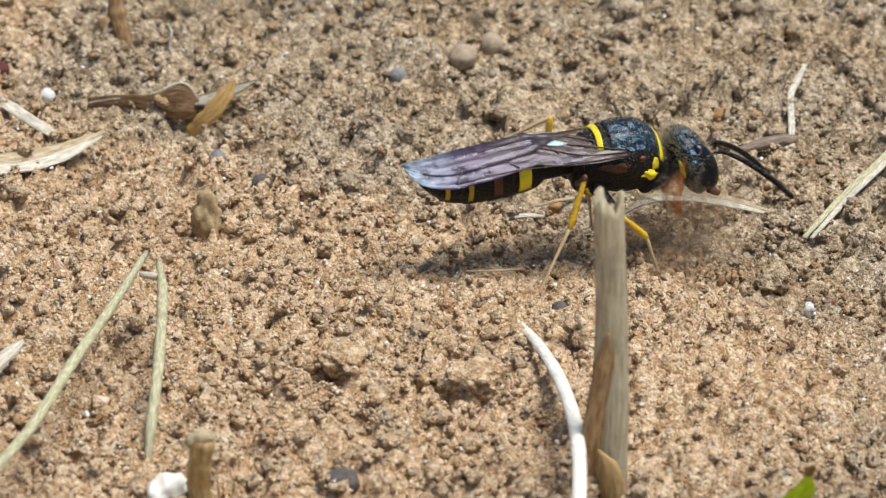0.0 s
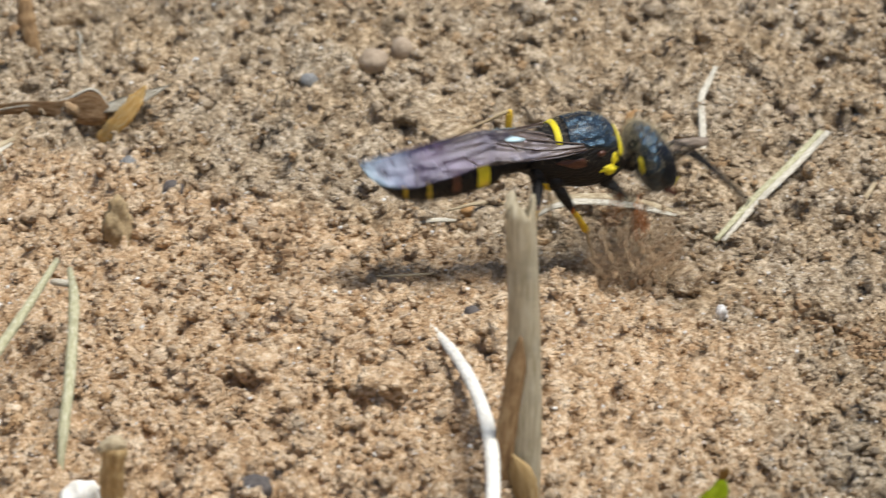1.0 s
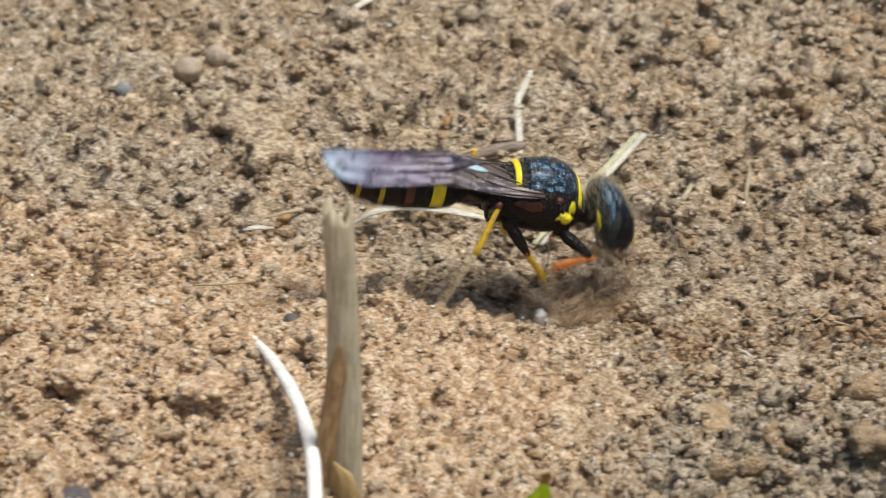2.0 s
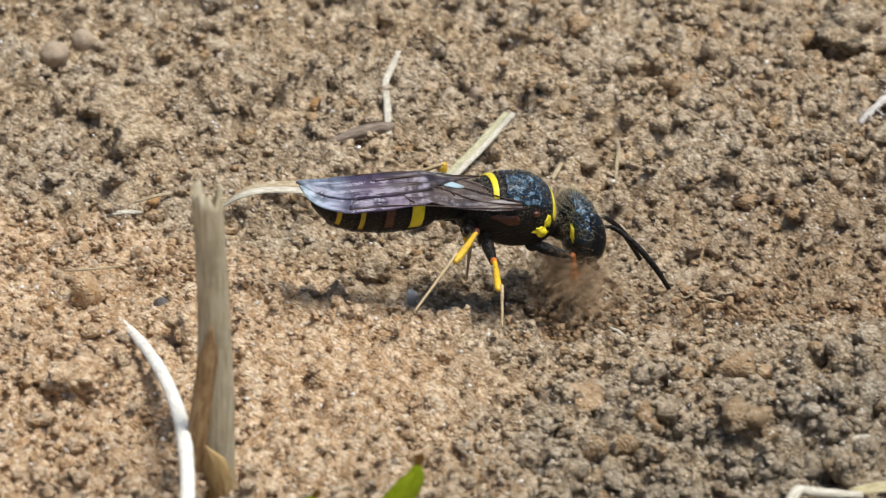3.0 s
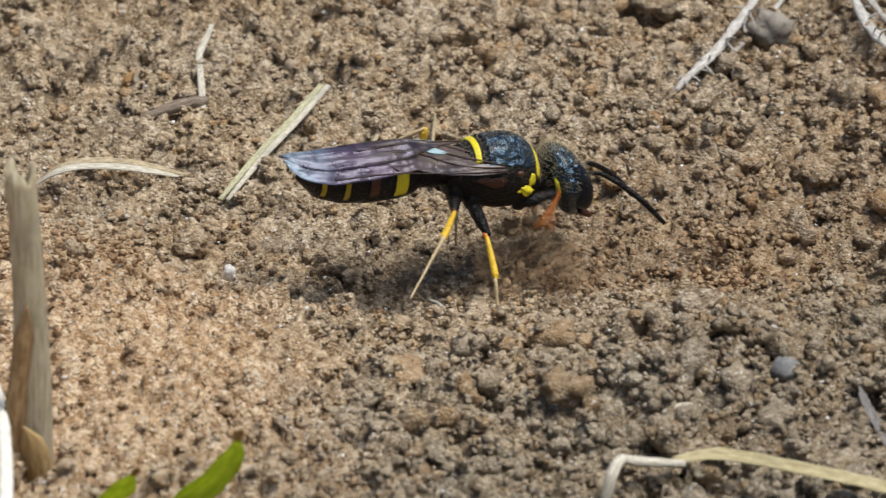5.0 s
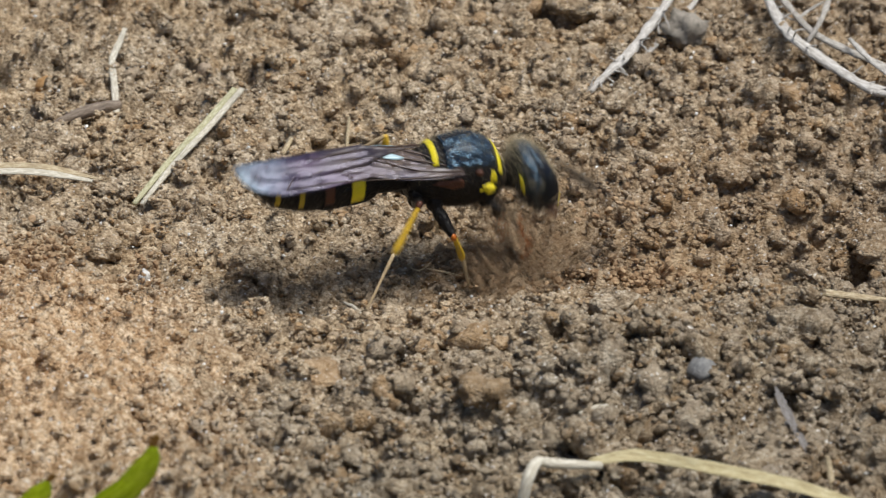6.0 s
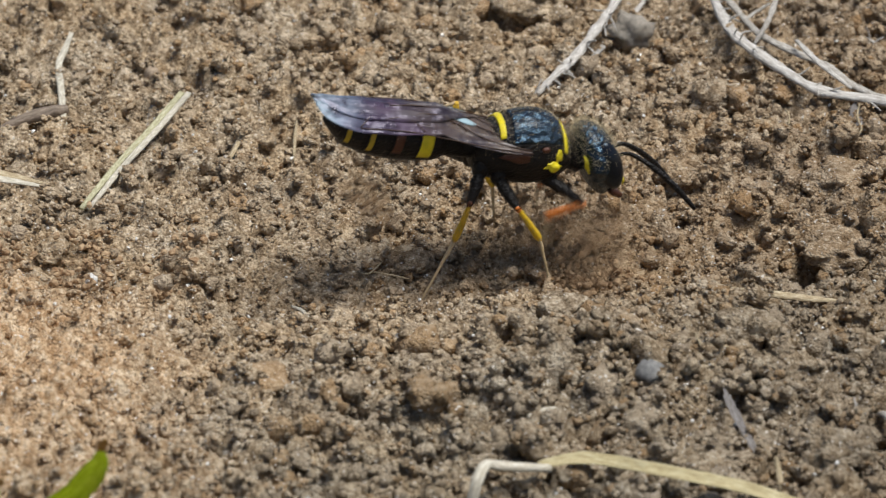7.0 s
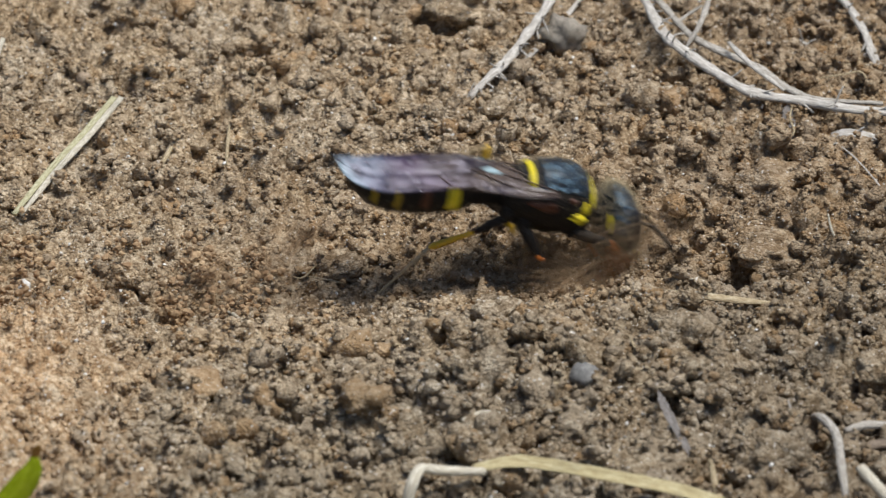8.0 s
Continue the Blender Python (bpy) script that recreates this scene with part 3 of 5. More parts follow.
def make_curled_leaf():
    """The dead leaf, curled up along its length, with a pointed lobe."""
    root = thing("curled_leaf", "curled dead brown leaf lying on soil", "dead leaf")

    def sheet(name, rows, cols, place, material, label=""):
        bm = bmesh.new()
        uv = bm.loops.layers.uv.new("UVMap")
        grid = [[bm.verts.new(place(i / rows, j / cols)) for j in range(cols + 1)] for i in range(rows + 1)]
        for i in range(rows):
            for j in range(cols):
                f = bm.faces.new((grid[i][j], grid[i + 1][j], grid[i + 1][j + 1], grid[i][j + 1]))
                for loop, (a, b) in zip(f.loops, ((i, j), (i + 1, j), (i + 1, j + 1), (i, j + 1))):
                    loop[uv].uv = (b / cols, a / rows * 5)
        bmesh.ops.solidify(bm, geom=bm.faces[:], thickness=0.07)
        part(name, bm, material, root, label)

    def lamina(s, c):
        x = -32.6 + 4.6 * s
        half = float(np.interp(s, (0, 0.3, 0.5, 0.7, 0.82, 0.93, 1), (0.15, 0.3, 0.55, 0.95, 1.2, 1.0, 0.4)))
        wave = 0.35 * math.sin(s * 9) * s
        return Vector((x, 12.3 + 0.25 * math.sin(s * 5) - 0.55 * half * (1 - c), 0.8 + 0.95 * half * c + wave * c * 0.5 + 0.35 * math.sin(c * 3)))

    def lobe(s, c):
        half = 0.85 * math.sin(math.pi * (0.15 + 0.85 * s)) + 0.02
        return Vector((-28.4 + 2.75 * s, 12.0 + 1.5 * s * s + (c - 0.5) * half, 1.3 + 0.55 * s + (c - 0.5) * half * 0.35 + 0.06 * math.sin(c * 6)))

    sheet("lamina", 30, 8, lamina, DEADLEAF)
    # pale strand along the upper edge puts its bright highlight into the colour
    part("rim", strand([tuple(lamina(k / 12, 1.0) + Vector((0, -0.04, 0.02))) for k in range(13)], 0.17, 0.12, sides=6, steps=3, seed=81), PALE, root, "pale strand for the lit upper edge")
    sheet("lobe", 14, 6, lobe, PALE, "pale pointed lobe")


make_curled_leaf()
litter("amber_husk", "amber translucent husk standing on the leaf", "husk", [(-28.1, 10.9, 0.35), (-27.7, 10.75, 0.95), (-27.1, 10.7, 1.65), (-26.7, 10.9, 2.2), (-26.38, 11.09, 2.75)], 0.72, 0.34, AMBER, ends=(1.0, 0.08), cup=0.35, fray=0.12, up=(-0.3, -1, 0.5), seed=17)
litter("bark_bit", "brown splinter of bark on edge", "bark", [(-32.5, 19.4, 3.0), (-32.45, 19.2, 2.2), (-32.25, 19.0, 1.4), (-32.0, 18.8, 0.5)], 0.75, 0.4, SHEATH, fray=0.2, ends=(0.8, 0.4), up=(0, -1, 0.3), seed=18)
litter("bark_bit", "dark flake of bark in a hollow", "bark", [(-33.3, 20.4, 1.2), (-32.9, 19.7, 1.1), (-32.7, 19.2, 0.6)], 0.8, 0.35, SHEATH, fray=0.2, up=(0, -1, 0.3), seed=19)
litter("rootlet", "fine white rootlet above soil", "root", [(-30.37, 19.46, 1.63), (-30.11, 18.77, 1.5), (-30.19, 18.65, 1.06), (-29.99, 18.35, 0.4)], 0.1, 0.09, PALE, seed=20)


def hairs_on(points, count, length, seed):
    """Short side fibres along a root."""
    r = random.Random(seed)
    line = curve_points(points, 8)
    pieces = []
    for _ in range(count):
        a = line[r.randrange(len(line))]
        way = Vector((r.uniform(-1, 1), r.uniform(-1, 0.3), r.uniform(-0.6, 0.6))).normalized() * length * r.uniform(0.5, 1.6)
        pieces.append([tuple(a), tuple(a + way * 0.5 + Vector((0, 0, r.uniform(-0.1, 0.1)))), tuple(a + way)])
    return pieces


def make_root(label, lines, hair=0, seed=1, name="dry_root", category="root"):
    """A dry root or stem: main strands with fine side fibres."""
    root = thing(name, label, category)
    for k, (pts, width) in enumerate(lines):
        part("strand", strand(pts, width * 0.95, width * 0.7, sides=8, ends=(0.6, 0.5), fray=0.2, groove=0.3, seed=seed + k), GREYROOT if k % 3 else PALEROOT, root)
    if hair:
        for pts in hairs_on(lines[0][0], hair, 0.7, seed):
            part("side_fibre", strand(pts, 0.085, 0.07, sides=5, steps=3, seed=seed), PALEROOT, root)


PALEROOT = fibre("pale_root", (0.26, 0.23, 0.195), (0.48, 0.445, 0.4), (0.7, 0.675, 0.635))
make_root("thin grey weathered root with frayed fibres", [([(14.3, 12.3, 0.5), (15.28, 13.21, 1.1), (16.28, 14.52, 1.45), (17.2, 16.22, 1.85), (18.07, 17.78, 2.3), (18.91, 21.48, 2.1), (19.5, 24.5, 1.0)], 0.42)], 34, 40)
make_root("thin grey root lying behind another", [([(16.87, 15.51, 0.7), (17.72, 16.79, 1.05), (18.64, 18.23, 1.3), (19.81, 21.42, 1.1)], 0.32)], 5, 44)
make_root("tangle of bleached grey roots lying on soil", [
    ([(21.8, 21.5, 1.6), (22.06, 18.74, 2.2), (22.41, 15.21, 2.2), (22.95, 13.92, 2.0), (24.13, 12.38, 1.6), (25.51, 10.75, 1.3), (27.44, 10.1, 1.15), (28.99, 8.9, 1.3), (31.31, 8.9, 1.0), (33.5, 9.0, 0.6)], 0.5),
    ([(22.5, 21.0, 1.3), (22.73, 19.07, 1.9), (23.52, 14.89, 2.1), (24.72, 13.53, 1.85), (26.14, 12.25, 1.6), (26.8, 11.19, 1.35), (28.07, 9.95, 1.25), (30.5, 9.3, 1.3)], 0.34),
    ([(24.56, 16.89, 2.86), (23.95, 14.82, 2.62), (23.3, 13.96, 1.95)], 0.24),
    ([(24.92, 13.47, 2.3), (25.61, 11.76, 2.05), (26.78, 10.62, 1.4)], 0.26),
    ([(22.5, 15.4, 2.0), (22.26, 15.6, 1.5), (21.84, 15.6, 1.0), (21.57, 15.5, 0.5)], 0.2),
    ([(24.33, 17.34, 2.32), (23.66, 17.11, 2.0), (23.11, 16.2, 2.0)], 0.16)], 40, 50)
make_root("brown root running down the slope", [([(30.0, 21.0, 1.0), (30.39, 19.12, 1.6), (30.84, 16.6, 1.3), (30.95, 14.88, 1.0), (31.22, 12.13, 0.6)], 0.4)], 4, 60)
make_root("flat grey root fragment among crumbs", [([(28.3, 8.0, 0.5), (29.15, 7.5, 0.75), (30.92, 7.2, 0.4)], 0.6), ([(29.2, 7.9, 0.8), (30.2, 7.0, 0.7), (31.5, 6.4, 0.3)], 0.18)], 6, 64)
make_root("fine pale rootlet lying behind", [([(26.94, 18.19, 0.6), (27.8, 17.73, 0.8), (28.79, 16.48, 0.7)], 0.18)], 2, 68)
make_root("hair-thin brown rootlet on soil", [([(28.5, 6.6, 0.7), (28.9, 4.6, 0.9), (29.7, 2.6, 0.4)], 0.08)], 0, 70)


def make_folded_blade():
    """The folded grass blade: a pale kinked stem and a long yellowish blade."""
    root = thing("folded_grass", "folded dry grass, pale stem and yellow blade", "dry grass")
    part("stem", strand([(9.6, -22.6, 0.3), (9.75, -22.55, 1.1), (9.95, -22.3, 1.8), (10.25, -21.7, 1.98), (10.6, -21.3, 1.75), (11.18, -20.98, 1.52), (12.5, -20.66, 1.25)], 0.42, 0.3, ends=(0.8, 0.7), seed=71), PALE, root)
    part("blade", strand([(12.1, -20.54, 1.3), (13.32, -20.25, 1.35), (14.45, -20.48, 1.35), (16.98, -21.78, 1.4), (18.84, -22.18, 1.1), (21.05, -22.79, 0.6)], 0.55, 0.16, ends=(0.6, 0.8), cup=0.3, groove=0.4, seed=72), STRAWGREEN, root, "yellowish green blade")


STRAWGREEN = fibre("yellowing_blade", (0.26, 0.2, 0.09), (0.42, 0.35, 0.19), (0.55, 0.49, 0.31))
make_folded_blade()
litter("straw_splinter", "ragged beige straw splinter lying on crumbs", "straw", [(20.44, -4.46, 0.04), (21.56, -5.67, 0.38), (22.78, -6.06, 0.35), (24.38, -6.46, 0.33)], 0.32, 0.15, STRAW, ends=(0.3, 0.3), fray=0.2, seed=73)
litter("white_fibre", "curled white fibre at the burrow's edge", "fibre", [(26.92, -0.69, 1.22), (27.03, -1.13, 0.70), (27.39, -1.59, 0.04), (27.70, -2.00, -0.60)], 0.1, 0.08, PALE, seed=74)
litter("straw_fibre", "thin tan fibre standing up from soil", "fibre", [(20.12, -20.34, 1.3), (20.2, -20.5, 0.95), (20.3, -21.2, 0.4), (20.45, -21.9, 0.1)], 0.22, 0.14, STRAW, seed=75)
litter("grey_stem", "thin grey weathered stem among crumbs", "stem", [(24.2, -15.9, 0.5), (24.4, -16.8, 0.95), (24.73, -18.18, 0.95), (24.55, -20.8, 0.95), (24.5, -22.9, 0.3)], 0.34, 0.26, GREYROOT, seed=76)
litter("straw_piece", "short white broken straw end", "straw", [(25.0, -21.9, 1.6), (25.37, -22.7, 1.4), (26.1, -23.2, 0.7)], 0.42, 0.34, PALE, ends=(0.9, 0.9), seed=77)
litter("papery_skin", "grey translucent scrap of plant skin", "plant skin", [(18.9, -15.5, 1.5), (19.0, -16.3, 1.35), (19.28, -17.3, 1.0), (19.8, -18.6, 0.35)], 0.3, 0.06, PETALSKIN, ends=(0.15, 0.5), cup=0.4, fray=0.2, seed=78)
litter("papery_skin", "small grey scrap of plant skin", "plant skin", [(27.0, 10.2, 0.95), (26.9, 9.8, 0.6), (26.95, 9.4, 0.3)], 0.55, 0.08, PETALSKIN, cup=0.3, seed=79)
litter("pale_fibre", "faint pale fibre lying on soil", "fibre", [(2.02, 6.56, 0.4), (2.54, 7.61, 0.8), (3.07, 9.48, 0.95)], 0.2, 0.12, STRAW, seed=80)


for points, width, material, label in (
    ([(18.30, -11.61, 1.75), (18.40, -12.34, 1.70), (18.53, -13.02, 1.50)], 0.09, STRAW, "short tan fibre across crumbs"),
    ([(18.26, -12.90, 1.60), (18.92, -12.64, 1.75), (19.80, -12.33, 1.40)], 0.1, STRAW, "thin tan fibre lying on crumbs"),
    ([(14.40, -14.02, 0.99), (15.01, -14.20, 1.14), (15.64, -14.18, 1.24)], 0.24, STRAW, "broken beige straw scrap on crumbs"),
    ([(12.08, -16.04, 0.85), (12.73, -15.66, 0.88), (13.42, -15.34, 0.73)], 0.3, PALE, "bleached straw scrap among crumbs"),
    ([(25.14, -17.5, 0.75), (25.96, -17.2, 0.8), (27.08, -17.01, 0.6)], 0.34, GREYROOT, "grey weathered stem piece"),
    ([(25.68, -18.52, 0.6), (26.3, -18.29, 0.6), (27.09, -18.22, 0.45)], 0.4, TWIGWOOD, "dark red-brown twig piece"),
    ([(26.98, 9.67, 1.15), (26.77, 8.71, 1.0), (26.82, 7.89, 0.8), (26.3, 7.29, 0.5)], 0.08, STRAW, "fine yellowish hanging rootlet"),
    ([(28.33, 12.41, 1.1), (29.31, 12.24, 1.3), (30.11, 12.29, 1.35), (30.3, 11.23, 1.0)], 0.09, STRAW, "fine curled yellowish rootlet"),
    ([(27.17, 6.34, 0.50), (27.59, 4.69, 0.83), (28.48, 4.78, 0.73)], 0.08, TWIGWOOD, "hair-thin dark rootlet above soil"),
    ([(24.18, 10.64, 0.6), (24.24, 9.7, 0.6), (23.93, 8.2, 0.5)], 0.07, STRAW, "hair-thin pale rootlet on soil"),
    ([(4.35, -2.26, -1.32), (4.77, -3.27, -1.09), (4.92, -7.60, 0.41)], 0.16, PALE, "small pale straw splinter"),
    ([(7.42, -0.69, -0.72), (8.26, -0.80, -0.87), (8.80, -0.60, -1.11)], 0.08, STRAW, "curled tan fibre in the trench"),
    ([(6.87, -0.56, -0.75), (7.27, -0.92, -0.69), (7.84, 0.01, -0.63)], 0.07, STRAW, "curled fine fibre in the trench"),
    ([(4.95, 10.03, 0.8), (4.83, 8.42, 0.7), (4.74, 7.1, 0.4)], 0.14, STRAW, "small dry straw splinter on soil"),
    ([(23.43, -15.56, 0.99), (23.41, -16.54, 0.9), (22.89, -17.58, 0.5)], 0.12, GREYROOT, "thin grey fibre among crumbs"),
    ([(-16.07, -1.39, 0.53), (-15.00, -1.45, 0.62), (-13.89, -0.64, 0.37)], 0.12, STRAW, "thin straw fibre on the crust"),
    ([(-32.0, 9.14, 0.5), (-31.64, 7.9, 0.7), (-31.52, 7.6, 0.4)], 0.07, PALE, "curled white hair-thin fibre"),
    ([(-13.87, 5.41, 0.26), (-12.56, 5.66, 0.52), (-10.84, 6.13, 0.33)], 0.16, STRAW, "thin dry stem lying on soil"),
    ([(-31.9, -15.2, 1.6), (-31.35, -14.52, 2.4), (-30.71, -13.44, 2.7)], 0.55, PALE, "pale straw tip beside the crust"),
):
    litter("plant_scrap", label if len(label.split()) > 3 else label + " on soil", "plant scrap", points, width, width * 0.7, material, sides=7, seed=int(abs(points[0][0] * 10)))


# ---- pebbles and clods that stand out ----
def stone(name, low, high, rough=0.75, speck=0.0):
    m = Nodes(name, rough, 0.3)
    p = m.where()
    g = m.noise(0.22, p, 6, 0.7)
    m.base(m.ramp(g, (0.3, low), (0.7, high)))
    m.bump(m.noise(0.14, p, 6, 0.7), 0.09, 0.8)
    return m.mat


GREYSTONE = stone("blue_grey_stone", (0.14, 0.14, 0.138), (0.31, 0.30, 0.285), 0.8)
DARKSTONE = stone("dark_stone", (0.06, 0.05, 0.045), (0.15, 0.13, 0.12))
GREYCLOD = stone("grey_clod", (0.19, 0.165, 0.135), (0.4, 0.355, 0.295), 0.95)
OCHRECLOD = stone("ochre_clod", (0.27, 0.185, 0.09), (0.5, 0.375, 0.215), 0.95)
WHITESTONE = stone("white_quartz", (0.6, 0.58, 0.55), (0.82, 0.8, 0.77), 0.35)
AMBERSTONE = stone("amber_grain", (0.3, 0.15, 0.05), (0.5, 0.3, 0.13), 0.5)
TANSTONE = stone("tan_stone", (0.3, 0.22, 0.15), (0.46, 0.36, 0.26), 0.7)
REDDARK = stone("dark_red_grain", (0.06, 0.015, 0.012), (0.14, 0.04, 0.03), 0.5)
REDGRAIN = stone("red_grain", (0.3, 0.08, 0.04), (0.45, 0.16, 0.09), 0.6)


def lump(name, label, category, x, y, a, c, material, seed, rough=0.12, b=None, detail=3, group="", sink=0.3):
    """A stone or clod of half-width a and half-height c, bedded in the soil."""
    bm = bmesh.new()
    bmesh.ops.create_icosphere(bm, subdivisions=detail, radius=1)
    off = Vector((seed * 3.7, seed * 1.9, seed * 5.1))
    z = min(level(x, y), float(relief(x, y)) + 0.6)
    for v in bm.verts:
        d = v.co.copy()
        k = 1 + rough * 1.6 * noise.noise(d * 1.4 + off) + rough * noise.noise(d * 3.3 + off) + rough * 0.8 * abs(noise.noise(d * 7.5 + off)) + rough * 0.4 * noise.noise(d * 16 + off)
        v.co = Vector((d.x * a * k, d.y * (b or a) * k, d.z * c * k))
    ob = part(name, bm, material)
    ob.location = (x * MM, y * MM, (z + c * (1 - 2 * sink)) * MM)
    return tagged(ob, label if len(label.split()) > 3 else label + " bedded in soil", category, group)


for x, y, a, c, name, label, material, rough in (
    (16.59, -13.24, 0.54, 0.48, "pebble", "round blue-grey pebble", GREYSTONE, 0.1),
    (8.20, -8.36, 0.57, 0.3, "pebble", "flat slate-grey pebble", GREYSTONE, 0.1),
    (-16.81, 19.03, 0.49, 0.49, "pebble", "rounded tan pebble", TANSTONE, 0.07),
    (-17.88, 17.93, 0.6, 0.5, "pebble", "dusty tan pebble beside another", TANSTONE, 0.12),
    (-6.96, 14.36, 0.42, 0.42, "pebble", "small amber grain", AMBERSTONE, 0.1),
    (-3.03, -0.82, 0.22, 0.4, "quartz_chip", "small white quartz chip", WHITESTONE, 0.15),
    (-24.74, 6.36, 0.44, 0.38, "pebble", "small dark grey pebble", DARKSTONE, 0.1),
    (-26.66, 7.51, 0.36, 0.46, "pebble", "grey pebble on edge", GREYSTONE, 0.15),
    (-0.68, 14.92, 0.3, 0.38, "pebble", "cream-coloured rounded grain", TANSTONE, 0.08),
    (-20.41, 16.60, 0.38, 0.33, "pebble", "small grey pebble", GREYSTONE, 0.1),
    (2.97, -12.07, 1.05, 0.55, "pebble", "angular grey-brown stone", CRUMB, 0.24),
    (8.83, -15.12, 0.79, 0.5, "pebble", "dull grey clod-like stone", CRUMB, 0.4),
    (22.86, -17.86, 0.43, 0.22, "pebble", "flat pale chip", WHITESTONE, 0.12),
    (27.17, 0.40, 0.3, 0.18, "pebble", "pale chip inside the burrow", TANSTONE, 0.12),
    (27.64, 2.47, 0.2, 0.2, "pebble", "tiny red grain", REDGRAIN, 0.1),
    (18.74, 16.93, 0.8, 0.62, "pebble", "grey stone behind roots", GREYCLOD, 0.36),
    (-13.12, 6.01, 0.31, 0.28, "pebble", "small brown grain", AMBERSTONE, 0.1),
    (6.21, -13.90, 0.16, 0.16, "quartz_chip", "glinting quartz grain", WHITESTONE, 0.2),
    (-36.90, 15.92, 0.45, 0.4, "pebble", "dark red-brown rounded grain", REDDARK, 0.12),
    (-34.50, 13.62, 0.32, 0.3, "pebble", "white quartz grain", WHITESTONE, 0.12),
    (-26.90, 9.22, 0.26, 0.3, "pebble", "pale rounded grain", TANSTONE, 0.1),
    (-18.33, -21.29, 0.55, 0.42, "pebble", "dark grey pebble", DARKSTONE, 0.12),
    (-12.19, -4.63, 0.3, 0.26, "pebble", "small dark grain", DARKSTONE, 0.12),
    (9.65, -4.36, 0.24, 0.22, "pebble", "dark blue-grey grain", DARKSTONE, 0.1),
    (15.01, -3.21, 0.27, 0.25, "pebble", "black grain of stone", DARKSTONE, 0.14),
):
    lump(name, label, "pebble", x, y, a, c, material, int(abs(x * 7 + y * 13)) % 97, rough, sink=0.16)

for x, y, a, c, label in (
    (-13.73, 10.47, 1.25, 1.0, "large crumbly grey-brown clod"),
    (-15.29, 14.16, 1.2, 0.85, "large dark clod of soil"),
    (14.69, 20.27, 1.4, 0.75, "broad smooth clod of soil"),
    (-4.52, 1.42, 0.6, 0.5, "rounded soil crumb"),
    (0.81, 0.02, 0.66, 0.6, "rounded soil crumb on the slope"),
    (14.07, -6.60, 0.82, 0.6, "crumbly grey clod"),
    (14.78, -10.18, 0.72, 0.66, "crumbly grey clod"),
    (16.52, -6.82, 0.66, 0.52, "crumbly grey clod"),
    (25.58, 4.44, 1.25, 0.7, "clod over the burrow"),
    (25.15, 0.54, 1.5, 0.6, "flat clod at the burrow's mouth"),
    (8.90, 0.93, 0.8, 0.5, "flattened tan clod"),
    (19.54, 5.75, 0.9, 0.62, "rough clod in the trench wall"),
    (26.54, 19.62, 0.75, 0.6, "brown clod beside roots"),
    (21.57, 11.28, 1.0, 1.0, "tall brown clod below the roots"),
    (20.19, -10.52, 1.2, 0.7, "broad crumbly grey clod"),
    (-30.40, 23.62, 1.6, 1.1, "large tan clod of soil"),
    (-10.88, -8.43, 0.8, 0.55, "dark clod in the crust"),
    (-14.52, -13.29, 0.9, 0.6, "tan clod of dry crust"),
    (-19.34, -12.20, 0.8, 0.55, "tan clod of dry crust"),
    (18.00, -19.58, 0.95, 0.6, "grey crumbly clod"),
    (22.40, -19.18, 1.1, 0.7, "dull brown clod"),
    (27.20, -13.98, 1.0, 0.7, "dull brown clod"),
):
    lump("soil_clod", label, "soil clod", x, y, a, c, SOIL, int(abs(x * 5 + y * 11)) % 89, 0.3, detail=4, group="clods on the ground")

lump("soil_clod", "upright darker lump of dry soil standing alone", "soil clod", -26.35, 2.2, 0.56, 1.1, OCHRECLOD, 29, 0.24, detail=4, group="clods on the ground", sink=0.1)

# ---- the wasp ----
def chitin(name, colour, rough, bump=0.03, size=0.09, coat=0.15, tint=(1, 1, 1, 1), gloss=0.35):
    m = Nodes(name, rough, gloss)
    p = m.own()
    m.base(m.mix(m.ramp(m.noise(0.35, p, 4), (0.35, 0.0), (0.75, 0.5)), colour, tuple(c * 0.6 for c in colour)))
    cells = m.node("TexVoronoi", Scale=1 / (size * MM))
    m.link(p, cells.inputs["Vector"])
    m.bump(m.math("ADD", cells.outputs["Distance"], m.noise(size * 1.8, p, 5, 0.7)), bump, 0.9)
    m.out.inputs["Specular Tint"].default_value = tint
    m.out.inputs["Coat Weight"].default_value = coat
    m.out.inputs["Coat Roughness"].default_value = 0.2
    return m.mat


BLACK = chitin("black_chitin", (0.011, 0.009, 0.008), 0.4, 0.05, 0.12, 0.0, (1, 1, 1, 1), 0.2)
# blue base and gloss tints stand in for the reflected sky, eyes included
BACKBLACK = chitin("blue_black_chitin", (0.004, 0.006, 0.010), 0.27, 0.15, 0.3, 0.18, (0.42, 0.72, 1.0, 1), 1.0)
SMOOTH_BLACK = chitin("black_eye", (0.008, 0.008, 0.010), 0.22, 0.004, 0.05, 0.0, (0.6, 0.8, 1.0, 1), 0.4)
DULLYELLOW = chitin("dull_yellow_chitin", (0.46, 0.32, 0.02), 0.5, 0.02)
YELLOW = chitin("yellow_chitin", (0.76, 0.62, 0.02), 0.4, 0.012)
ORANGE = chitin("orange_chitin", (0.60, 0.165, 0.02), 0.4, 0.012)
RUST = chitin("rusty_chitin", (0.085, 0.026, 0.011), 0.45, 0.02)
LEGYELLOW = chitin("leg_yellow", (0.70, 0.43, 0.03), 0.5, 0.03)
DEEPYELLOW = chitin("leg_amber_yellow", (0.75, 0.47, 0.02), 0.45, 0.03)
AMBERLEG = chitin("amber_leg", (0.56, 0.42, 0.24), 0.5, 0.02)
FUZZ = Nodes("tan_hair", 0.7, 0.2)
FUZZ.base((0.36, 0.29, 0.18))
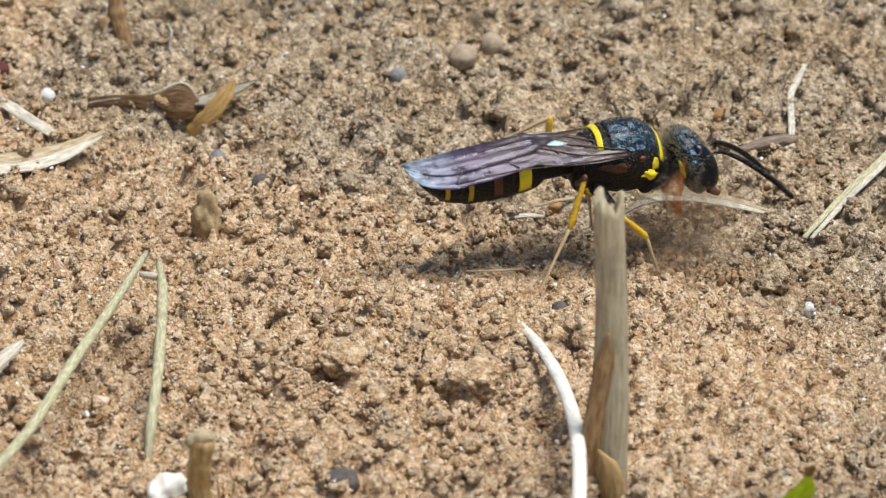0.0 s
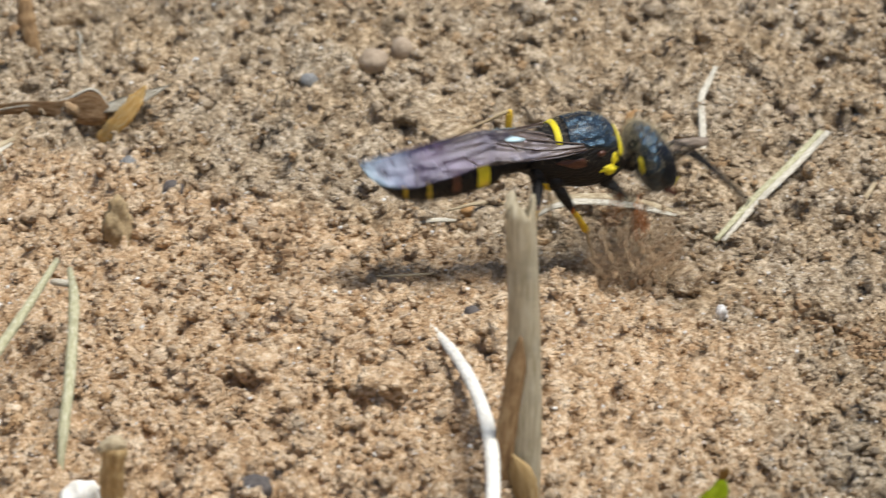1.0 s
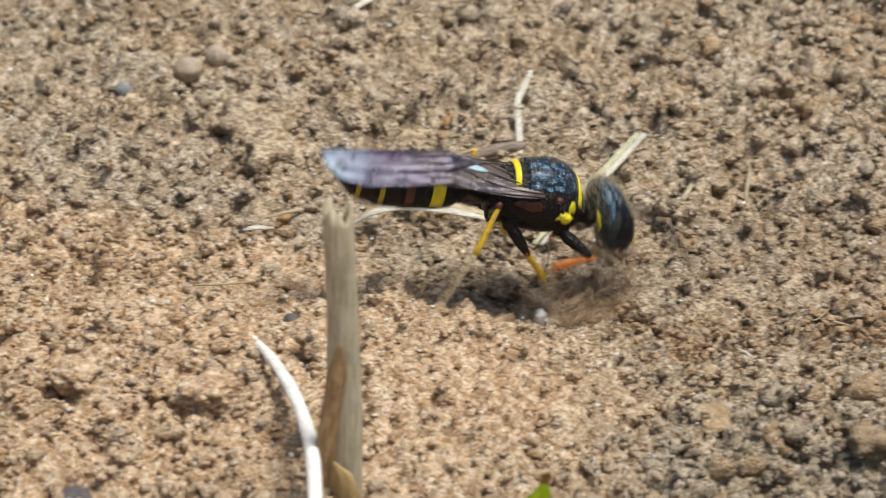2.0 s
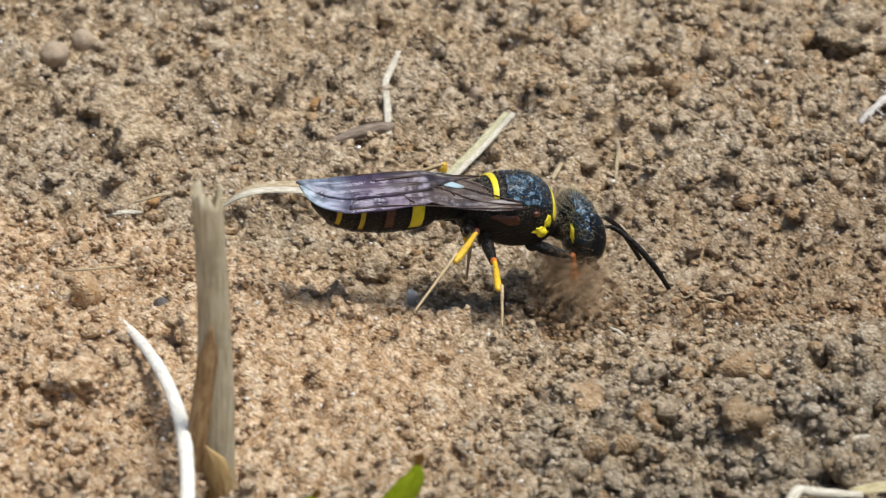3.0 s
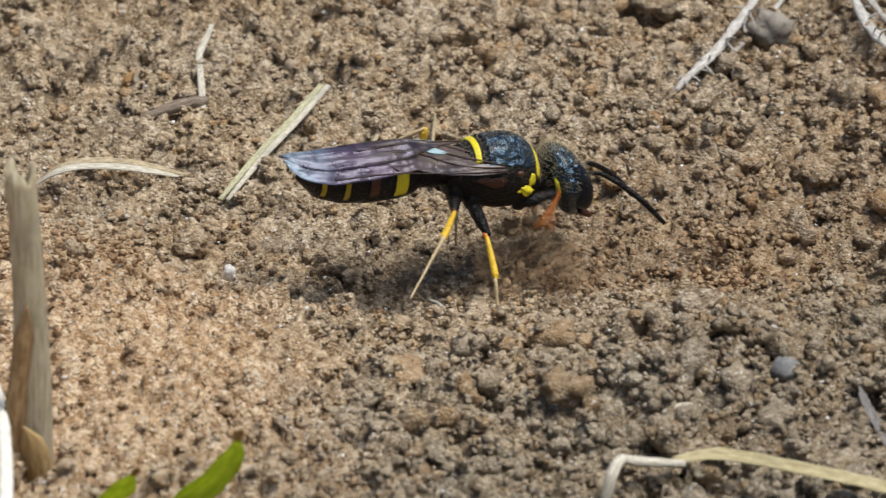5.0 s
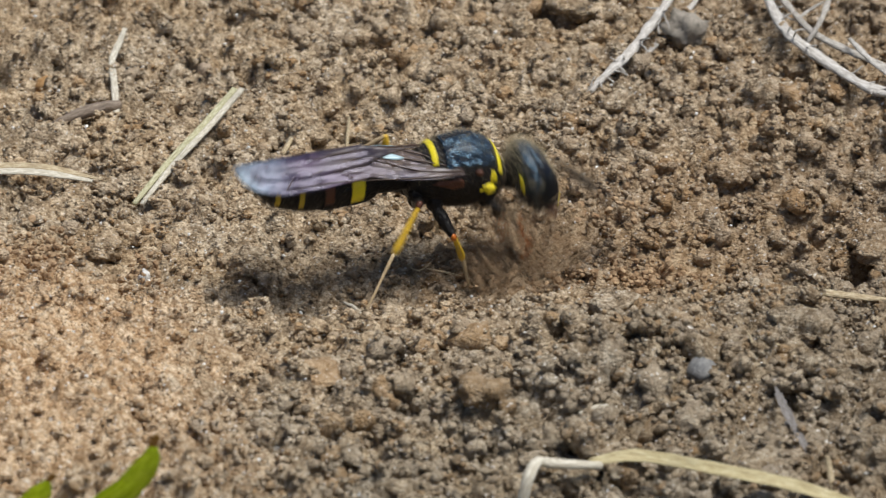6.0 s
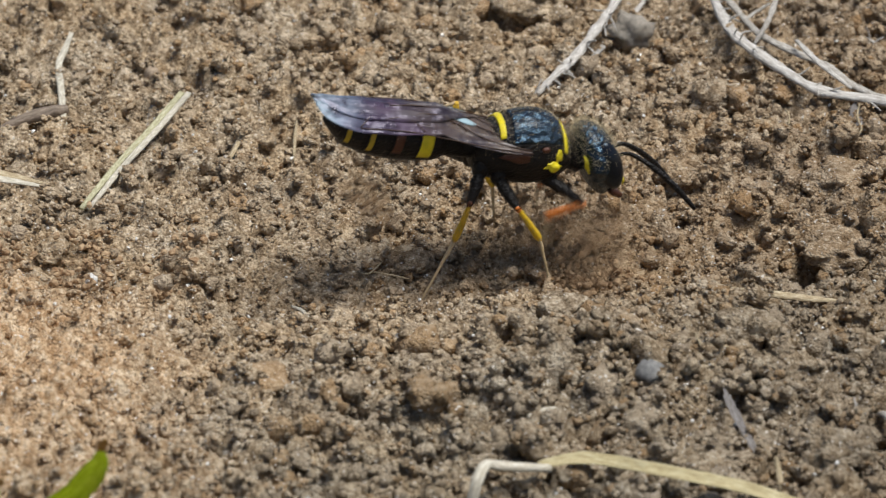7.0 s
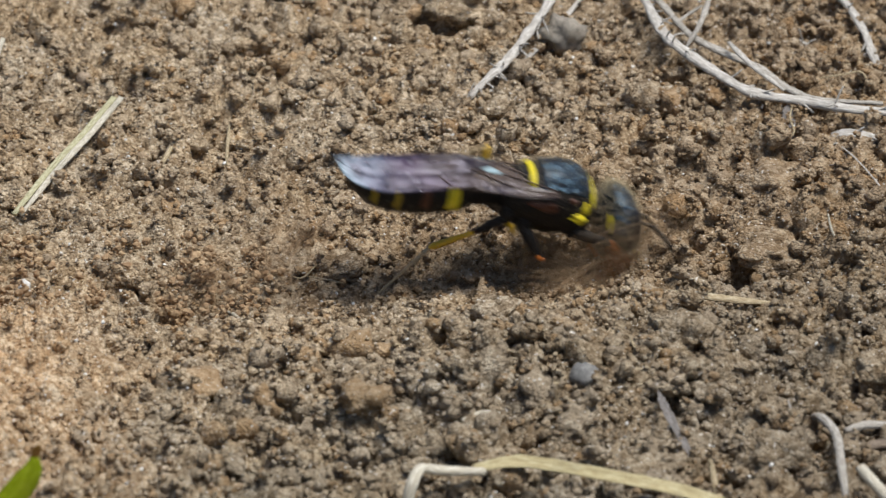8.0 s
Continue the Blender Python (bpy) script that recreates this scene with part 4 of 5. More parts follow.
FUZZ = FUZZ.mat


def wing_film():
    """Smoky film with a violet sheen, thin enough to let some light through."""
    m = Nodes("wing_membrane", 0.42, 0.4)
    split = m.tree.nodes.new("ShaderNodeSeparateXYZ")
    m.link(m.own(), split.inputs[0])
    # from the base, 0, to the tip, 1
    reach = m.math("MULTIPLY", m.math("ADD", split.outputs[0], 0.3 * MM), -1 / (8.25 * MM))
    # the bluish reflection at the tip is put into the colour
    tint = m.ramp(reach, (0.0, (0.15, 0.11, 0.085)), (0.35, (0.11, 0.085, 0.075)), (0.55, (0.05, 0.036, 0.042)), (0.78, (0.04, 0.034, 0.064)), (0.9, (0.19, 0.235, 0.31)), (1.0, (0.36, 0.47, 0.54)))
    stretch = m.node("Mapping", Scale=(0.22 / MM, 3.2 / MM, 1.2 / MM))
    m.link(m.own(), stretch.inputs["Vector"])
    streak = m.node("TexNoise", Scale=1.0, Detail=3.0, Roughness=0.6)
    m.link(stretch.outputs[0], streak.inputs["Vector"])
    # pale rays fan out from the base, silvery gloss of the folds painted in
    rays = m.math("MULTIPLY", m.ramp(streak.outputs["Fac"], (0.5, 0.0), (0.6, 1.0)), m.ramp(reach, (0.02, 0.9), (0.38, 0.6), (0.58, 0.12), (0.85, 0.1)))
    tint = m.mix(rays, tint, (0.46, 0.42, 0.40))
    # violet patches paint an iridescent sheen on the outer half
    violet_sheen = m.math("MULTIPLY", m.ramp(m.noise(1.1, m.own(), 3), (0.5, 0.0), (0.66, 0.6)), m.ramp(reach, (0.35, 0.1), (0.55, 1.0)))
    tint = m.mix(violet_sheen, tint, (0.1, 0.062, 0.105))
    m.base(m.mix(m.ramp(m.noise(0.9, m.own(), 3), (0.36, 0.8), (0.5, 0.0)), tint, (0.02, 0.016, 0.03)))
    m.link(m.ramp(reach, (0.0, 0.6), (0.4, 0.7), (0.6, 0.92), (1.0, 0.75)), m.out.inputs["Alpha"])
    # a faint violet gloss
    m.out.inputs["Roughness"].default_value = 0.22
    m.out.inputs["Specular IOR Level"].default_value = 0.32
    m.out.inputs["Specular Tint"].default_value = (0.8, 0.76, 0.95, 1)
    crease = m.node("TexNoise", Scale=1.6 / MM, Detail=2.0)
    m.link(m.own(), crease.inputs["Vector"])
    m.bump(m.math("ADD", crease.outputs["Fac"], m.math("MULTIPLY", streak.outputs["Fac"], 0.9)), 0.09, 0.8)
    return m.mat


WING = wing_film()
GLINTCELL = chitin("clear_wing_cell", (0.34, 0.46, 0.5), 0.3, 0.01, 0.2, 0.0, (0.8, 0.95, 1.0, 1), 0.6)
VEIN = chitin("wing_vein", (0.05, 0.025, 0.015), 0.5, 0.003)


def lathe(profile, around=32, a0=0.0, a1=360.0, grow=0.0, shell=0.0):
    """A rounded body along x from rows (x, half-width, half-height, mid-height); with shell, an open plate of that thickness."""
    bm = bmesh.new()
    closed = a1 - a0 > 359
    n = around if closed else around + 1
    rings = []
    for x, w, h, mid in profile:
        ring = []
        for k in range(n):
            a = radians(a0 + (a1 - a0) * k / around)
            ring.append(bm.verts.new((x, math.cos(a) * (w + grow), mid + math.sin(a) * (h + grow))))
        rings.append(ring)
    for i in range(len(rings) - 1):
        for k in range(n if closed else n - 1):
            k2 = (k + 1) % n
            bm.faces.new((rings[i][k], rings[i + 1][k], rings[i + 1][k2], rings[i][k2]))
    if closed:
        bm.faces.new(rings[0])
        bm.faces.new(rings[-1][::-1])
    bmesh.ops.recalc_face_normals(bm, faces=bm.faces)
    if shell:
        bmesh.ops.solidify(bm, geom=bm.faces[:], thickness=shell)
    return bm


def smooth_profile(rows, steps=4):
    t = np.linspace(0, len(rows) - 1, (len(rows) - 1) * steps + 1)
    out = []
    for u in t:
        i = min(int(u), len(rows) - 2)
        f = u - i
        p = [np.array(rows[max(min(i + d, len(rows) - 1), 0)]) for d in (-1, 0, 1, 2)]
        out.append(tuple(0.5 * (2 * p[1] + (p[2] - p[0]) * f + (2 * p[0] - 5 * p[1] + 4 * p[2] - p[3]) * f * f + (3 * p[1] - p[0] - 3 * p[2] + p[3]) * f ** 3)))
    return out


def slice_of(profile, x0, x1, steps=5):
    """The part of a profile between two places."""
    rows = sorted(profile)
    xs = [r[0] for r in rows]
    out = []
    for k in range(steps + 1):
        x = x0 + (x1 - x0) * k / steps
        out.append((x, *(float(np.interp(x, xs, [r[c] for r in rows])) for c in (1, 2, 3))))
    return out


def ball(ax, ay, az, centre=(0, 0, 0), cuts=4, ragged=0.0):
    bm = bmesh.new()
    bmesh.ops.create_icosphere(bm, subdivisions=cuts, radius=1)
    for v in bm.verts:
        lump = 1 + ragged * noise.noise(v.co * 1.7 + Vector(centre) * 3)
        v.co = Vector((v.co.x * ax, v.co.y * ay, v.co.z * az)) * lump + Vector(centre)
    return bm


def tube(points, radii, sides=8, steps=4):
    """A round tube with its own radius at each point."""
    line = curve_points(points, steps)
    bm = bmesh.new()
    rings = []
    for i, c in enumerate(line):
        t = (line[min(i + 1, len(line) - 1)] - line[max(i - 1, 0)]).normalized()
        side = t.cross(Vector((0.1, 0.3, 1))).normalized()
        out = side.cross(t)
        r = float(np.interp(i / steps, range(len(radii)), radii))
        rings.append([bm.verts.new(c + (side * math.cos(a) + out * math.sin(a)) * r) for a in [2 * math.pi * k / sides for k in range(sides)]])
    for i in range(len(rings) - 1):
        for k in range(sides):
            k2 = (k + 1) % sides
            bm.faces.new((rings[i][k], rings[i][k2], rings[i + 1][k2], rings[i + 1][k]))
    bm.faces.new(rings[0][::-1])
    bm.faces.new(rings[-1])
    bmesh.ops.recalc_face_normals(bm, faces=bm.faces)
    return bm


def fuzz(spots, length, seed):
    """Short stiff hairs at (place, normal) spots, in one bmesh."""
    r = random.Random(seed)
    bm = bmesh.new()
    for place, normal in spots:
        way = (normal + Vector((r.uniform(-0.5, 0.5), r.uniform(-0.5, 0.5), r.uniform(-0.5, 0.5)))).normalized()
        side = way.orthogonal().normalized() * 0.0065
        side2 = way.cross(side)
        tip = bm.verts.new(place + way * length * r.uniform(0.5, 1.2))
        foot = [bm.verts.new(place - way * 0.02 + side * math.cos(a) + side2 * math.sin(a)) for a in (0, 2.1, 4.2)]
        for k in range(3):
            bm.faces.new((foot[k], foot[(k + 1) % 3], tip))
    return bm


THORAX = smooth_profile([(-2.2, 0.3, 0.32, -0.25), (-2.05, 0.68, 0.7, -0.22), (-1.6, 1.0, 1.04, -0.14), (-1.05, 1.18, 1.27, -0.03), (-0.5, 1.26, 1.38, 0.0), (0.1, 1.3, 1.44, 0.02), (0.75, 1.22, 1.32, 0.0), (1.2, 1.0, 1.06, -0.1), (1.5, 0.72, 0.72, -0.25), (1.75, 0.38, 0.38, -0.42)])
ABDOMEN = smooth_profile([(-1.4, 0.3, 0.28, -0.25), (-2.1, 0.42, 0.4, -0.2), (-2.9, 0.56, 0.54, -0.08), (-3.25, 0.62, 0.6, -0.05)])
LEGS = {
    # hip, lengths of femur, tibia and tarsus
    "hind": ((-1.9, 0.68, -0.85), 1.2, 2.0, 2.75),
    "middle": ((-1.2, 0.8, -1.05), 1.35, 1.75, 1.6),
    "front": ((0.85, 0.62, -1.1), 1.6, 1.5, 1.3),
}


def make_wing(side, parent):
    """One folded forewing with its veins; side is -1 for the right."""
    def place(s, c):
        # s from the base to the tip, c from the outer edge to the inner one
        x = -0.3 - 8.4 * s
        half = 0.12 + 1.05 * math.sin(math.pi * (0.07 + 0.58 * s)) ** 0.9
        end = max(0.0, (s - 0.74) / 0.26)
        half *= math.sqrt(max(0.0, 1 - end ** 2.6 * 0.995))
        grip = min(1.0, s * 2.4)
        c2 = (0.5 - c) * 2
        y = 1.2 - 1.0 * grip + c2 * half * (0.98 - 0.08 * s)
        pleat = (0.022 * math.sin(c * 34 + s * 4) + 0.014 * math.sin(s * 38 + c * 6)) * grip
        # both wings drape over the back like one low roof
        z = 0.5 + 0.86 * grip - 0.46 * s ** 1.5 - 0.66 * max(0.0, abs(y) - 0.1) ** 1.3 * grip - 0.25 * c2 * half * (1 - grip) + pleat
        if side > 0:
            z += 0.05
        return Vector((x, side * y, z))

    rows, cols = 60, 24
    bm = bmesh.new()
    grid = [[bm.verts.new(place(i / rows, j / cols)) for j in range(cols + 1)] for i in range(rows + 1)]
    for i in range(rows):
        for j in range(cols):
            bm.faces.new((grid[i][j], grid[i + 1][j], grid[i + 1][j + 1], grid[i][j + 1]))
    bmesh.ops.recalc_face_normals(bm, faces=bm.faces)
    bmesh.ops.solidify(bm, geom=bm.faces[:], thickness=0.02)
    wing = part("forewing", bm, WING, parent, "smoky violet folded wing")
    up = Vector((0, 0, 0.02))
    # pale plate where the hindwing's edge shows, its bluish glint put into colour
    bm = bmesh.new()
    rims = []
    for k in range(9):
        s, half = 0.245 + 0.016 * k, 0.075 * math.sin(math.pi * (0.08 + 0.8 * k / 8))
        rims.append([bm.verts.new(place(s, 0.56 - 0.012 * k + h) + Vector((0, 0, 0.035))) for h in (-half, -half / 3, half / 3, half)])
    for k in range(8):
        for j in range(3):
            bm.faces.new((rims[k][j], rims[k + 1][j], rims[k + 1][j + 1], rims[k][j + 1]))
    bmesh.ops.recalc_face_normals(bm, faces=bm.faces)
    bmesh.ops.solidify(bm, geom=bm.faces[:], thickness=0.015)
    part("clear_cell", bm, GLINTCELL, wing, "pale bluish cell with a painted glint")
    for track in ([(0, 0.04), (0.25, 0.03), (0.55, 0.04), (0.8, 0.06)], [(0, 0.3), (0.2, 0.28), (0.45, 0.34), (0.68, 0.22)], [(0, 0.5), (0.25, 0.55), (0.5, 0.5), (0.72, 0.5)],
                  [(0.02, 0.8), (0.25, 0.82), (0.5, 0.72), (0.66, 0.74)], [(0.3, 0.28), (0.34, 0.42), (0.33, 0.54)], [(0.5, 0.05), (0.55, 0.2), (0.6, 0.3), (0.62, 0.5)], [(0.72, 0.5), (0.74, 0.3), (0.8, 0.07)]):
        part("vein", tube([tuple(place(*q) + up) for q in track], [0.035] + [0.022] * (len(track) - 1), 6), VEIN, wing)


def make_leg(kind, side, parent):
    """Coxa with femur, tibia and tarsus, each along its own x."""
    (hx, hy, hz), femur, tibia, tarsus = LEGS[kind]
    leg = part(kind + "_leg", ball(0.34, 0.3, 0.42, (0.05, -side * 0.08, 0.12), 3), BLACK, parent)
    leg.location = (hx * MM, side * hy * MM, hz * MM)
    f = part("femur", tube([(-0.1, 0, 0), (femur * 0.3, 0, 0.03), (femur * 0.7, 0, 0.02), (femur + 0.06, 0, 0)], [0.16, 0.25, 0.2, 0.12]), BLACK, leg)
    t = part("tibia", tube([(-0.06, 0, 0), (0.12, 0, 0.03), (tibia * 0.5, 0, 0.03), (tibia * 0.88, 0, 0.01), (tibia + 0.04, 0, 0)], [0.08, 0.09, 0.125, 0.145, 0.08]), {"front": ORANGE, "middle": DEEPYELLOW, "hind": LEGYELLOW}[kind], leg, "orange shin" if kind == "front" else "yellow shin")
    joints = [(tarsus * k / 5, 0, 0.015 * (k % 2)) for k in range(6)]
    g = part("tarsus", tube(joints, [0.075, 0.08, 0.06, 0.055, 0.05, 0.04], 7, 3), AMBERLEG, leg)
    part("knee", ball(0.19, 0.125, 0.125, (0.02, 0, 0), 3), ORANGE if kind != "hind" else RUST, leg, "orange knee")
    r = random.Random(len(kind) + side)
    bristles = []
    for _ in range(60):
        a = r.uniform(0, 6.28)
        n = Vector((0.5, math.cos(a), math.sin(a)))
        bristles.append((Vector((r.uniform(0.2, tibia), math.cos(a) * 0.13, 0.02 + math.sin(a) * 0.13)), n))
    part("bristles", fuzz(bristles, 0.2, 8), FUZZ, t)
    return leg


def make_wasp():
    wasp = thing("digger_wasp", "black and yellow digger wasp with smoky folded wings", "wasp")
    bm = lathe(THORAX, 40)
    for v in bm.verts:
        if v.co.z > 0.2:
            # grooves between the plates of the back
            v.co.z -= 0.13 * math.exp(-((v.co.x + 0.95) / 0.09) ** 2) + 0.08 * math.exp(-((v.co.x + 1.42) / 0.07) ** 2) + 0.07 * math.exp(-((v.co.x - 1.12) / 0.07) ** 2)
    part("thorax", bm, BLACK, wasp)
    bm = lathe(slice_of(THORAX, -0.88, 1.12, 28), 40, 22, 158, 0.006, 0.03)
    for v in bm.verts:
        # lengthwise wrinkles and a shallow middle groove
        v.co *= 1 + 0.012 * noise.noise(Vector((v.co.x * 2.2, v.co.y * 6, v.co.z * 3))) - 0.012 * math.exp(-(v.co.y / 0.1) ** 2)
    part("back_plate", bm, BACKBLACK, wasp, "black wrinkled glossy back, tinted sky blue")
    part("collar_band", lathe(slice_of(THORAX, 1.2, 1.4), 28, 12, 168, 0.035, 0.05), YELLOW, wasp, "yellow band behind the head")
    part("back_band", lathe(slice_of(THORAX, -1.36, -1.16), 20, 34, 146, 0.03, 0.05), YELLOW, wasp, "yellow band across the back")
    for side in (-1, 1):
        part("wing_plate", ball(0.16, 0.09, 0.12, (0.35, side * 1.26, 0.32), 3), RUST, wasp, "rusty wing plate")
        part("side_spot", ball(0.12, 0.05, 0.24, (0.92, side * 1.165, 0.05), 3, 0.9), YELLOW, wasp, "yellow spot")
        part("side_spot", ball(0.27, 0.05, 0.15, (0.74, side * 1.235, -0.34), 3, 0.9), YELLOW, wasp, "yellow spot")
        part("flank", ball(0.8, 0.1, 0.2, (-0.5, side * 1.2, -0.02), 3, 0.6), RUST, wasp, "rusty flank below the wing")
    part("neck", tube([(1.45, 0, -0.28), (1.8, 0, -0.45), (2.2, 0, -0.52)], [0.5, 0.42, 0.5]), BLACK, wasp)
    r = random.Random(9)
    spots = []
    for _ in range(1000):
        x, w, h, mid = THORAX[r.randrange(6, len(THORAX) - 2)]
        a = radians(r.uniform(0, 180))
        spots.append((Vector((x, math.cos(a) * w, mid + math.sin(a) * h)), Vector((0.1, math.cos(a), math.sin(a)))))
    part("thorax_hair", fuzz(spots, 0.17, 3), FUZZ, wasp, "short tan hairs")

    # head, on its own pivot at the neck; built upright, then thrust forward
    bow = Matrix.Translation((1.3, 0, -0.08)) @ Euler((0, radians(-28), 0)).to_matrix().to_4x4()

    def thrust(bm):
        bmesh.ops.transform(bm, matrix=bow, verts=bm.verts)
        return bm

    def skull(d):
        # broad and flat behind, narrowing towards the jaws
        low = max(0.0, -d.z)
        return Vector((d.x * (0.92 if d.x > 0 else 0.66) * (1 - 0.22 * low), d.y * 1.4 * (1 - 0.42 * low), d.z * 1.52))

    bm = bmesh.new()
    bmesh.ops.create_icosphere(bm, subdivisions=5, radius=1)
    for v in bm.verts:
        v.co = skull(v.co.normalized())
    head = part("head", thrust(bm), BACKBLACK, wasp)
    head.location = (1.45 * MM, 0, -0.3 * MM)
    for side in (-1, 1):
        part("eye", thrust(ball(0.5, 0.44, 1.02, (0.34, side * 0.93, -0.02))), SMOOTH_BLACK, head, "glossy black eye")
        part("cheek_spot", thrust(ball(0.11, 0.08, 0.34, (-0.45, side * 0.96, 0.3), 3, 0.8)), YELLOW, head, "yellow spot behind the eye")
        part("cheek_mark", thrust(ball(0.09, 0.1, 0.42, (0.72, side * 0.6, -0.75), 3, 0.5)), YELLOW, head, "yellow face mark")
        part("mandible", thrust(tube([(0.25, side * 0.5, -1.25), (0.5, side * 0.48, -1.6), (0.66, side * 0.12, -1.8)], [0.16, 0.13, 0.04])), RUST, head)
        line = [(0.78, side * 0.28, -0.15), (1.15, side * 0.42, -0.1), (1.5, side * 0.58, -0.3), (2.05, side * 0.9, -1.0), (2.55, side * 1.2, -1.9), (2.95, side * 1.4, -2.85)]
        part("antenna", thrust(tube(line, [0.065, 0.07, 0.09, 0.112, 0.118, 0.085], 9, 5)), BLACK, head, "black beaded feeler")
    part("clypeus", thrust(ball(0.16, 0.45, 0.3, (0.78, 0, -0.85), 3)), YELLOW, head, "yellow lower face")
    spots = []
    turned = bow.to_3x3()
    for _ in range(1000):
        d = Vector((r.gauss(-0.25, 0.8), r.gauss(0, 0.9), abs(r.gauss(0, 1)) + 0.15)).normalized()
        spots.append((bow @ skull(d), turned @ d))
    for _ in range(260):
        d = Vector((0.5 + abs(r.gauss(0, 1)), r.gauss(0, 0.8), r.gauss(0, 0.8))).normalized()
        spots.append((bow @ skull(d), turned @ d))
    part("head_hair", fuzz(spots, 0.3, 4), FUZZ, head, "dusty tan hairs")

    # abdomen, plate by plate
    belly = part("abdomen", lathe(ABDOMEN, 28), BLACK, wasp)
    belly.location = (-0.3 * MM, 0, 0)
    plates = [
        ([(-3.0, 0.62, 0.6, -0.05), (-3.3, 0.8, 0.8, -0.03), (-3.8, 0.92, 0.92, -0.01), (-4.24, 0.99, 0.97, 0.0)], BLACK, (-4.16, -3.64), "yellow-banded plate"),
        ([(-4.13, 0.94, 0.92, 0.0), (-4.45, 1.0, 0.99, 0.0), (-4.9, 1.04, 1.02, 0.0), (-5.24, 1.05, 1.02, 0.0)], BLACK, None, "black plate with rusty edge"),
        ([(-5.15, 0.99, 0.97, 0.0), (-5.45, 1.03, 1.0, 0.0), (-5.85, 1.02, 0.98, 0.0), (-6.22, 0.99, 0.94, -0.01)], BLACK, (-6.18, -5.99), ""),
        ([(-6.13, 0.92, 0.88, -0.01), (-6.4, 0.93, 0.88, 0.0), (-6.78, 0.86, 0.8, 0.01), (-7.08, 0.77, 0.7, 0.02)], BLACK, (-7.04, -6.87), ""),
        ([(-6.98, 0.7, 0.64, 0.02), (-7.25, 0.6, 0.53, 0.04), (-7.5, 0.4, 0.34, 0.07), (-7.78, 0.08, 0.08, 0.1)], BLACK, None, ""),
    ]
    for k, (rows, material, band, label) in enumerate(plates):
        p = smooth_profile(rows)
        plate = part("plate", lathe(p, 36), material, belly, label)
        if band:
            part("yellow_band", lathe(slice_of(p, *sorted(band)), 28, -38, 218, 0.012, 0.03), YELLOW if k == 0 else DULLYELLOW, belly)
        if k == 1:
            part("rusty_band", lathe(slice_of(p, -5.2, -4.85), 28, -30, 210, 0.01, 0.02), RUST, belly)
    hair = []
    for _ in range(260):
        x = r.uniform(-7.5, -3.2)
        a = radians(r.uniform(-80, 260))
        w = float(np.interp(-x, [3.0, 4.2, 5.2, 6.2, 7.1, 8.2], [0.65, 0.98, 1.05, 0.99, 0.77, 0.1]))
        hair.append((Vector((x, math.cos(a) * w, 0.0 + math.sin(a) * w)), Vector((-0.6, math.cos(a), math.sin(a)))))
    part("belly_hair", fuzz(hair, 0.14, 5), FUZZ, belly)
    for side in (1, -1):
        make_wing(side, wasp)
    legs = {(kind, side): make_leg(kind, side, wasp) for kind in LEGS for side in (-1, 1)}
    return wasp, head, belly, legs


